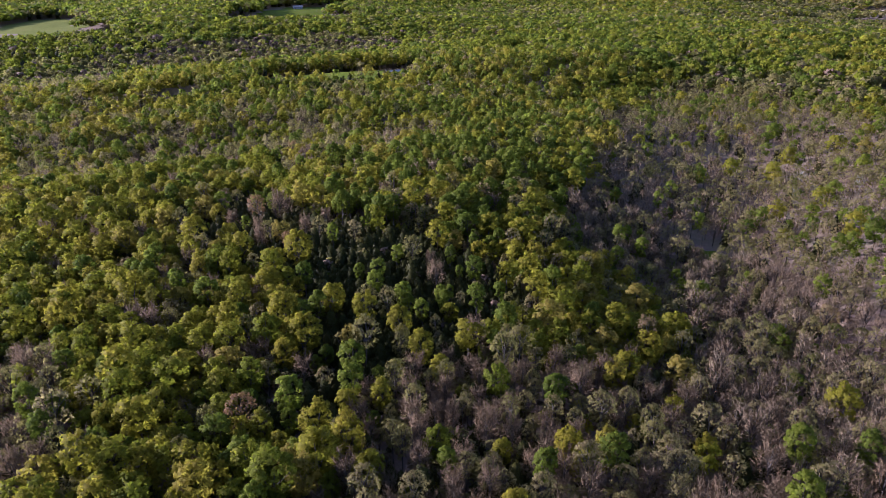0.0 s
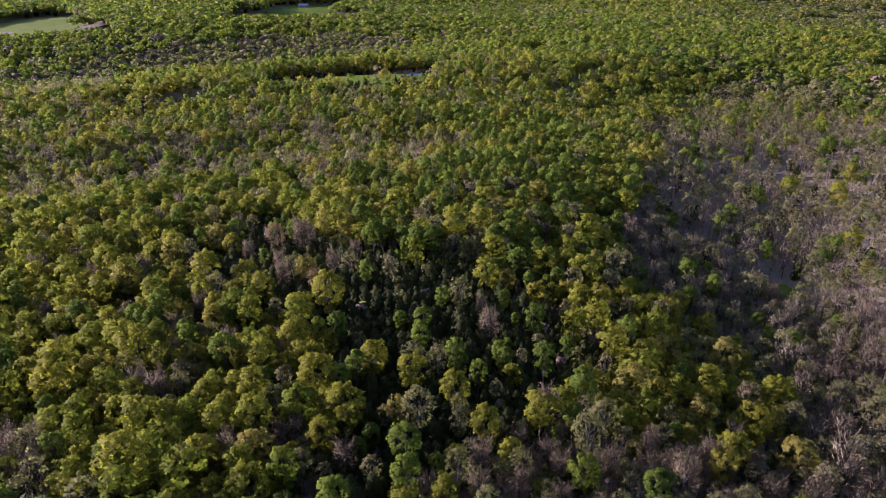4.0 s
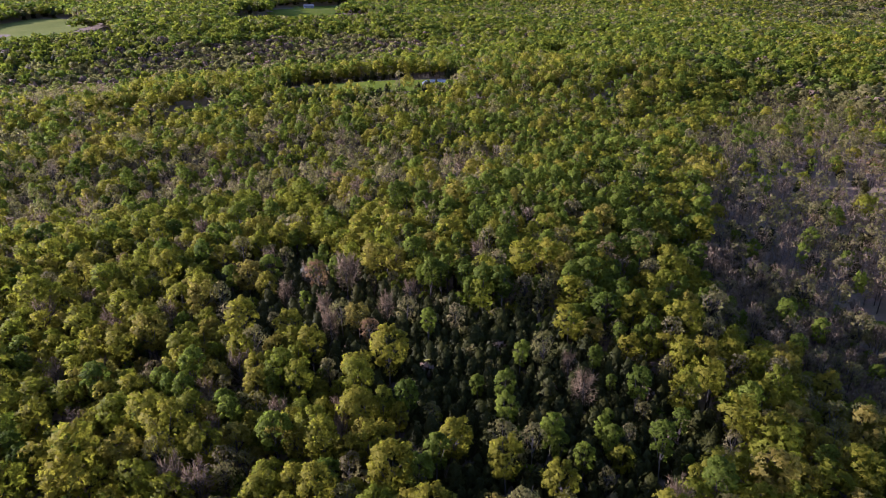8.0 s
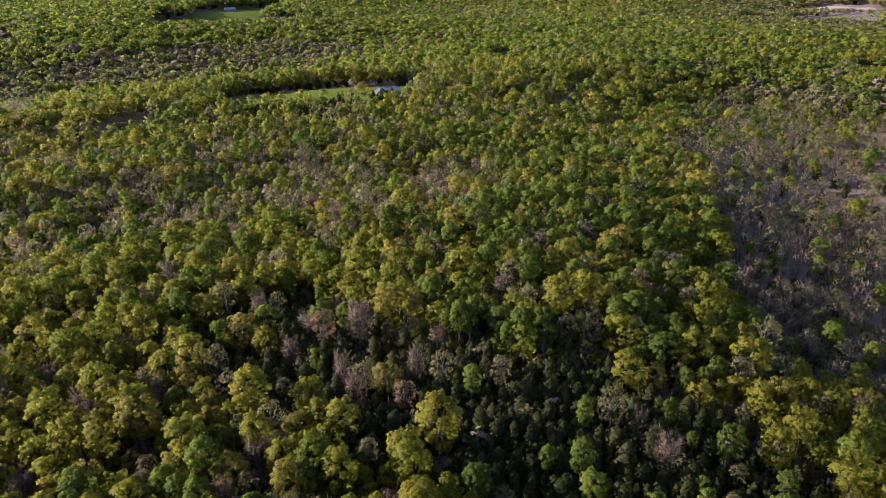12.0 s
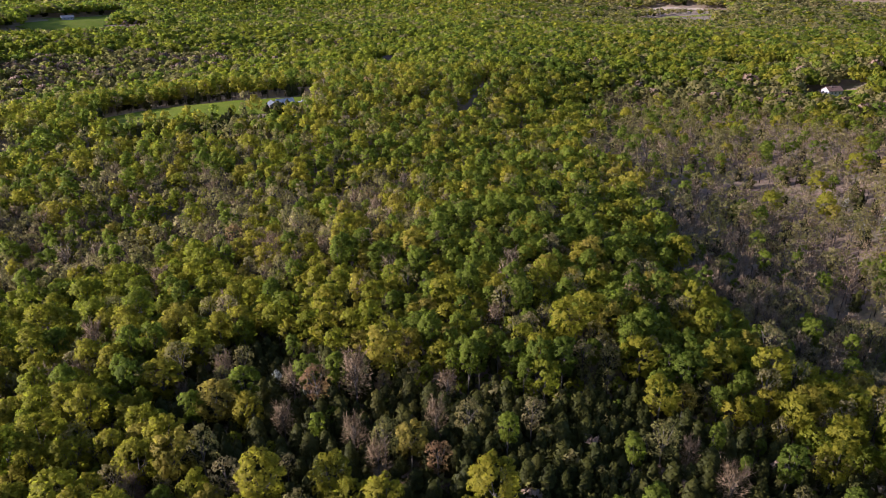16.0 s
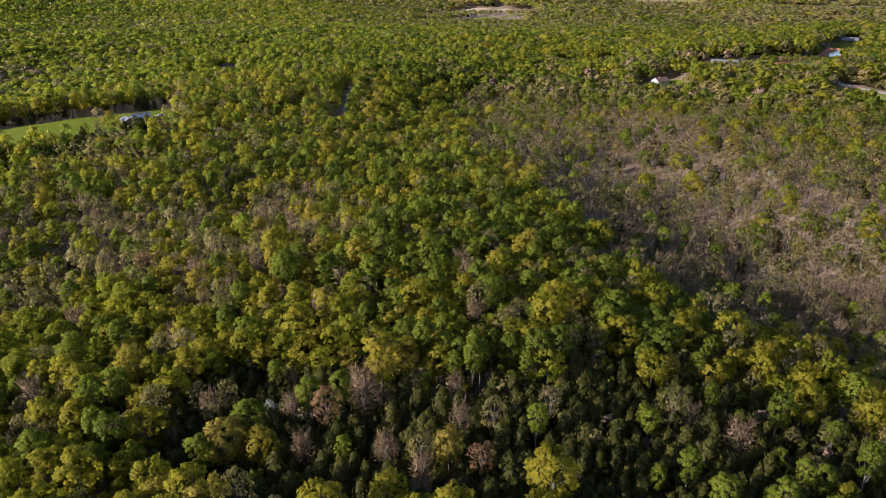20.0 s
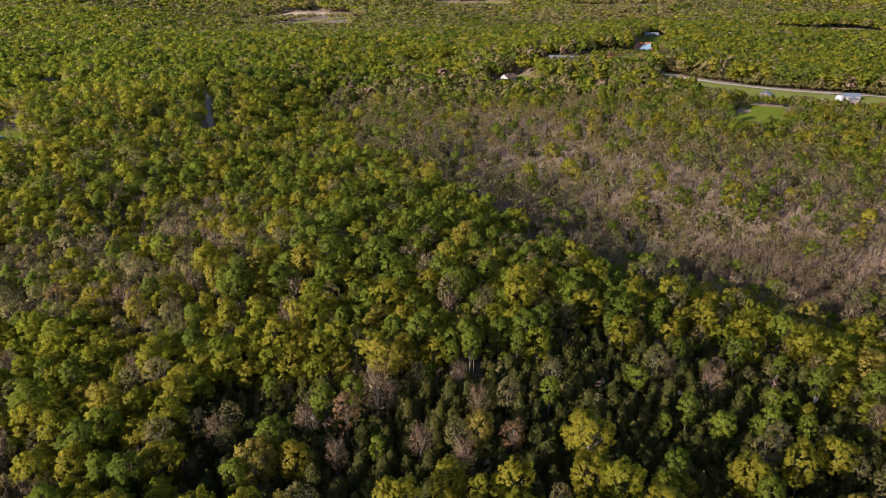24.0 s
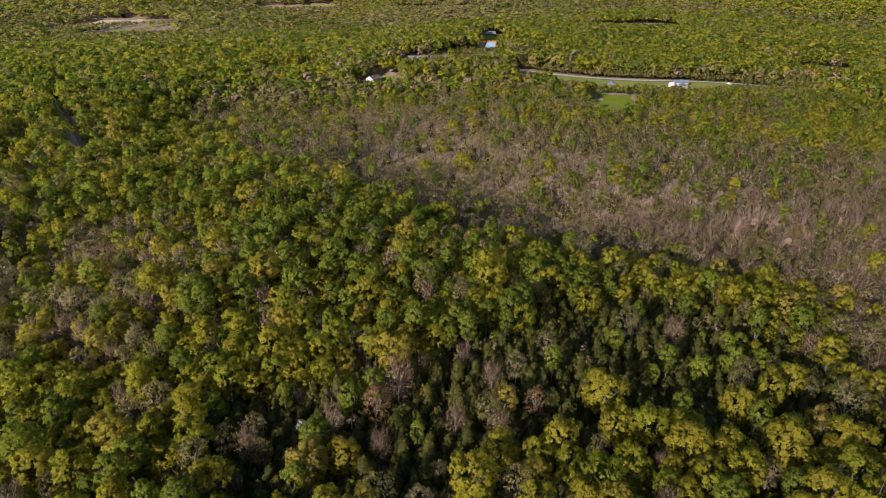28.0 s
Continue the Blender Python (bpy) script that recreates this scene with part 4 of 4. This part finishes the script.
def roof_slope(w, d, h, rise, side, over=0.5, thick=0.18):
    """One slope of a gable roof: a slab with an overhang, 3 cm above the walls."""
    k = rise / (d / 2)
    y0, y1 = 0.0, side * (d / 2 + over)
    z0, z1 = h + rise + 0.03, h - k * over + 0.03
    bm = bmesh.new()
    v = []
    for x in (-w / 2 - over, w / 2 + over):
        for y, z in ((y0, z0), (y1, z1)):
            v += [bm.verts.new((x, y, z)), bm.verts.new((x, y, z + thick))]
    for q in ((0, 1, 3, 2), (4, 6, 7, 5), (0, 4, 5, 1), (2, 3, 7, 6), (1, 5, 7, 3), (0, 2, 6, 4)):
        bm.faces.new([v[i] for i in q])
    return bm


def opening(parent, kind, x, y, z, w, h, along, mat):
    """A window with frame and pane, or a door, set on a wall that runs along x or y."""
    depth = 0.12
    def slab(cw, ch, t, off, ox=0.0, oz=0.0):
        out = off * (1 if (y if along == "x" else x) > 0 else -1)
        return box(x + ox, y + out, z + oz, cw, t, ch) if along == "x" else box(x + out, y + ox, z + oz, t, cw, ch)
    if kind == "window":
        win = part("window", slab(w, h, depth, 0.01), WHITE, parent, "white window frame")
        part("pane", slab(w - 0.18, h - 0.18, 0.05, 0.06), mat, win, "dark window glass")
    else:
        door = part("door", slab(w, h, depth, 0.01), mat, parent)
        part("handle", slab(0.08, 0.2, 0.06, 0.09, w * 0.35), BLACK, door, "dark door handle")


def gable_building(name, label, category, x, y, turn, w, d, h, rise, wall_mat, roof_mat, windows=3, chimney=False, door=True, lift=0.0):
    root = tagged(new(name), label, category)
    root.matrix_basis = pose(x, y, float(ground_at(x, y)) + lift, 0, 0, turn)
    part("wall", gable_walls(w, d, h, rise), wall_mat, root)
    for side in (-1, 1):
        part("roof", roof_slope(w, d, h, rise, side), roof_mat, root)
    part("ridge_cap", box(0, 0, h + rise + 0.24, w + 1.0, 0.4, 0.08), roof_mat, root)
    for side in (-1, 1):
        for i in range(windows):
            opening(root, "window", -w / 2 + w * (i + 0.8) / (windows + 0.6), side * d / 2, h * 0.58, 1.1, 1.2, "x", DARK_GLASS)
        for yy in (-d * 0.22, d * 0.22):
            if windows:
                opening(root, "window", side * w / 2, yy, h * 0.58, 1.3, 1.4, "y", DARK_GLASS)
    if door:
        opening(root, "door", w * 0.42, -d / 2, 1.0, 1.0, 2.05, "x", BOARDS)
    if chimney:
        part("chimney", box(w * 0.2, d * 0.15, h + rise * 0.9, 0.7, 0.7, 1.6, 0.04), BOARDS, root, "brick chimney")
    return root


def deck(root, x, y, w, d, z):
    part("deck", box(x, y, z, w, d, 0.15), BOARDS, root, "raised wooden deck")
    for i in range(3):
        for j in (-1, 1):
            part("deck_post", box(x + w * (i - 1) * 0.46, y + j * d * 0.45, z / 2 - 0.3, 0.16, 0.16, z + 0.6), BOARDS, root)
    for j in (-1, 1):
        part("railing", box(x, y + j * d * 0.48, z + 0.95, w, 0.07, 0.1), BOARDS, root)


house = gable_building("ridge_house", "small white house with a brown gable roof and a wooden deck", "house", 311, 463, 172, 10.0, 7.4, 3.4, 2.2, WHITE, BROWN_ROOF, 3, True, lift=1.2)
deck(house, 6.3, 0, 3.0, 7.5, 1.6)
gable_building("long_barn", "long low barn with a pale grey metal roof", "barn", 371, 453, -62, 19, 8, 2.3, 2.0, BOARDS, GREY_METAL, 0)
far_house = gable_building("lawn_house", "white ranch house with a grey roof above a lawn", "house", 683, 515, -62, 16, 8, 2.8, 2.4, CREAM, GREY_METAL, 4)
part("porch_roof", box(0, -5.1, 2.6, 12, 2.2, 0.15), GREY_METAL, far_house)
for i in range(4):
    part("porch_post", box(-5.4 + 3.6 * i, -6.0, 1.3, 0.16, 0.16, 2.7), WHITE, far_house)
gable_building("field_shed", "small shed with a blue-grey metal roof beside the field", "shed", 373, 290, 10, 8, 6.5, 2.8, 1.7, BOARDS, BLUE_METAL, 1)
gable_building("road_workshop", "low workshop with a blue-grey metal roof by the gravel road", "barn", 409, 244, -65, 10, 7, 2.6, 1.4, CREAM, BLUE_METAL, 2)
gable_building("yard_shed", "white-roofed shed in the farmyard", "shed", 398, 240, 20, 8, 5, 2.4, 1.0, BOARDS, GREY_METAL, 0)
gable_building("red_shed", "rusty red sheet-metal shed in the farmyard", "shed", 391, 223, -30, 7, 4.5, 2.4, 1.0, RED, RED, 0)
gable_building("red_lean_to", "rusty red low shed among farm clutter", "shed", 395, 213, 40, 5, 4, 2.0, 0.8, RED, GREY_METAL, 0)
farm = gable_building("farmhouse", "pale farmhouse with a blue-grey metal roof beside the pasture", "house", -33, 537, 8, 9.5, 7, 2.4, 1.9, CREAM, BLUE_METAL, 4, True)
part("wing_wall", gable_walls(7, 5, 2.4, 1.4), BOARDS, farm, "brown board wing wall").matrix_basis = pose(-7.6, -1.5, 0, 0, 0, 90)
for side_ in (-1, 1):
    part("wing_roof", roof_slope(7, 5, 2.4, 1.4, side_), GREY_METAL, farm, "pale metal wing roof").matrix_basis = pose(-7.6, -1.5, 0, 0, 0, 90)
part("carport_roof", box(-3.2, -5.6, 2.4, 4, 3.4, 0.15), WHITE, farm, "white carport roof")
for i in range(4):
    part("carport_post", box(-5.0 + 3.6 * (i % 2), -7.0 + 2.8 * (i // 2), 1.15, 0.14, 0.14, 2.5), WHITE, farm)
gable_building("hill_house", "grey two-storey house half hidden by trees", "house", 92, 764, 20, 9, 8, 5.4, 2.4, WHITE, BROWN_ROOF, 2)
gable_building("hill_shed", "long shed with a white roof in the woods", "shed", 113, 757, 15, 14, 6, 2.6, 1.0, CREAM, GREY_METAL, 1)
gable_building("woodland_cabin", "small tan cabin at a gap in the trees", "shed", 57, 480, 35, 6, 5, 2.4, 1.2, BOARDS, BROWN_ROOF, 1)
gable_building("green_roof_house", "low house with a pale blue-green roof among trees", "house", 280, 590, -30, 13, 7, 2.7, 1.5, CREAM, BLUE_METAL, 3)
gable_building("woods_trailer", "white trailer home seen through the trees", "house", 203, 702, -15, 12, 4, 2.8, 0.7, WHITE, GREY_METAL, 3)
gable_building("north_farmhouse", "distant white farmhouse in a green pasture", "house", -222, 1150, 15, 14, 9, 3.4, 2.4, WHITE, GREY_METAL, 3)
for px, py, turn_ in ((1910, 90, 20), (1890, -5, 70)):
    gable_building("distant_barn", "distant white barn at the edge of the fields", "barn", px, py, turn_, 30, 14, 5, 3.5, WHITE, GREY_METAL, 0)

# white round tank of the farmyard
tank = tagged(new("water_tank"), "white round-topped tank in the farmyard", "tank")
tank.matrix_basis = pose(399, 249, float(ground_at(399, 249)))
bm = bmesh.new()
bmesh.ops.create_cone(bm, cap_ends=True, segments=24, radius1=2.6, radius2=2.6, depth=3.0, matrix=Matrix.Translation((0, 0, 1.3)))
part("tank_body", bm, WHITE, tank)
bm = bmesh.new()
bmesh.ops.create_uvsphere(bm, u_segments=24, v_segments=10, radius=2.6, matrix=Matrix.LocRotScale((0, 0, 2.8), None, (1, 1, 0.5)))
part("dome_lid", bm, WHITE, tank)


def vehicle(name, label, category, x, y, turn, paint):
    root = tagged(new(name), label, category)
    root.matrix_basis = pose(x, y, float(ground_at(x, y)) + 0.45, 0, 0, turn)
    part("body", box(0, 0, 0.75, 5.2, 1.9, 0.75, 0.12), paint, root)
    part("cab", box(0.4, 0, 1.4, 2.2, 1.7, 0.7, 0.18), paint, root)
    part("windscreen", box(1.5, 0, 1.42, 0.1, 1.4, 0.45), DARK_GLASS, root)
    for wx in (-1.6, 1.6):
        for wy in (-0.9, 0.9):
            bm = bmesh.new()
            bmesh.ops.create_cone(bm, cap_ends=True, segments=14, radius1=0.38, radius2=0.38, depth=0.26, matrix=pose(wx, wy, 0.38, 90))
            part("wheel", bm, BLACK, root)
    return root


vehicle("pickup_truck", "white pickup truck parked by the gravel road", "truck", 433, 210, 80, WHITE)
vehicle("parked_car", "pale car parked in the farmyard", "car", 388, 257, 30, CREAM)
vehicle("red_tractor", "red farm machine standing in the yard", "tractor", 399, 219, 15, RED)
vehicle("farmhouse_car", "white car parked beside the farmhouse", "car", -22, 541, 5, WHITE)

for px, py in ((415, 448), (402, 330), (-5, 560)):
    pole = tagged(new("utility_pole"), "weathered wooden utility pole with a crossarm", "pole", "utility poles")
    pole.matrix_basis = pose(px, py, float(ground_at(px, py)), 0, 0, 30)
    bm = bmesh.new()
    bmesh.ops.create_cone(bm, cap_ends=True, segments=8, radius1=0.2, radius2=0.13, depth=11, matrix=Matrix.Translation((0, 0, 5)))
    part("shaft", bm, POLE, pole)
    part("crossarm", box(0, 0, 9.8, 2.4, 0.14, 0.16), POLE, pole)
    for i in (-1, 0, 1):
        part("insulator", box(i * 1.05, 0, 10.0, 0.1, 0.1, 0.25), GREY_METAL, pole)

# pond with its raw clay bank
POND = [(499, 447), (505, 438), (578, 462), (573, 473)]
px = sum(p[0] for p in POND) / 4
level_z = float(ground_at(504, 443)) + 0.7
bm = bmesh.new()
bm.faces.new([bm.verts.new((x, y, level_z)) for x, y in POND])
bmesh.ops.recalc_face_normals(bm, faces=bm.faces[:])
bmesh.ops.bevel(bm, geom=bm.verts[:], offset=4, segments=4, affect="VERTICES")
pond_me = bpy.data.meshes.new("pond")
bm.to_mesh(pond_me)
bm.free()
pond_me.materials.append(WATER)
tagged(new("pond", pond_me), "narrow grey-blue pond held by a raw clay bank", "pond", kind="structure")
bank_rows = [((494, 450), (572, 480)), ((572, 480), (582, 463)), ((583, 464), (507, 436)), ((507, 436), (494, 450))]
for (ax, ay), (bx, by) in bank_rows:
    ln = math.hypot(bx - ax, by - ay)
    bm = bmesh.new()
    prof = [(-6, -2.8), (-1.5, 0.8), (0.6, 0.8), (2.0, -0.5)]
    n = 16
    ring = []
    for i in range(n + 1):
        sx, sy = ax + (bx - ax) * i / n, ay + (by - ay) * i / n
        ox, oy = -(by - ay) / ln, (bx - ax) / ln
        z = level_z + 0.25 * math.sin(i * 1.9)
        ring.append([bm.verts.new((sx - ox * -u, sy - oy * -u, z + v)) for u, v in prof])
    for i in range(n):
        for j in range(3):
            bm.faces.new((ring[i][j], ring[i + 1][j], ring[i + 1][j + 1], ring[i][j + 1]))
    me = bpy.data.meshes.new("clay_bank")
    bmesh.ops.recalc_face_normals(bm, faces=bm.faces[:])
    bm.to_mesh(me)
    bm.free()
    me.materials.append(CLAY)
    tagged(new("clay_bank", me), "raw orange clay bank along the pond", "ground", kind="structure")
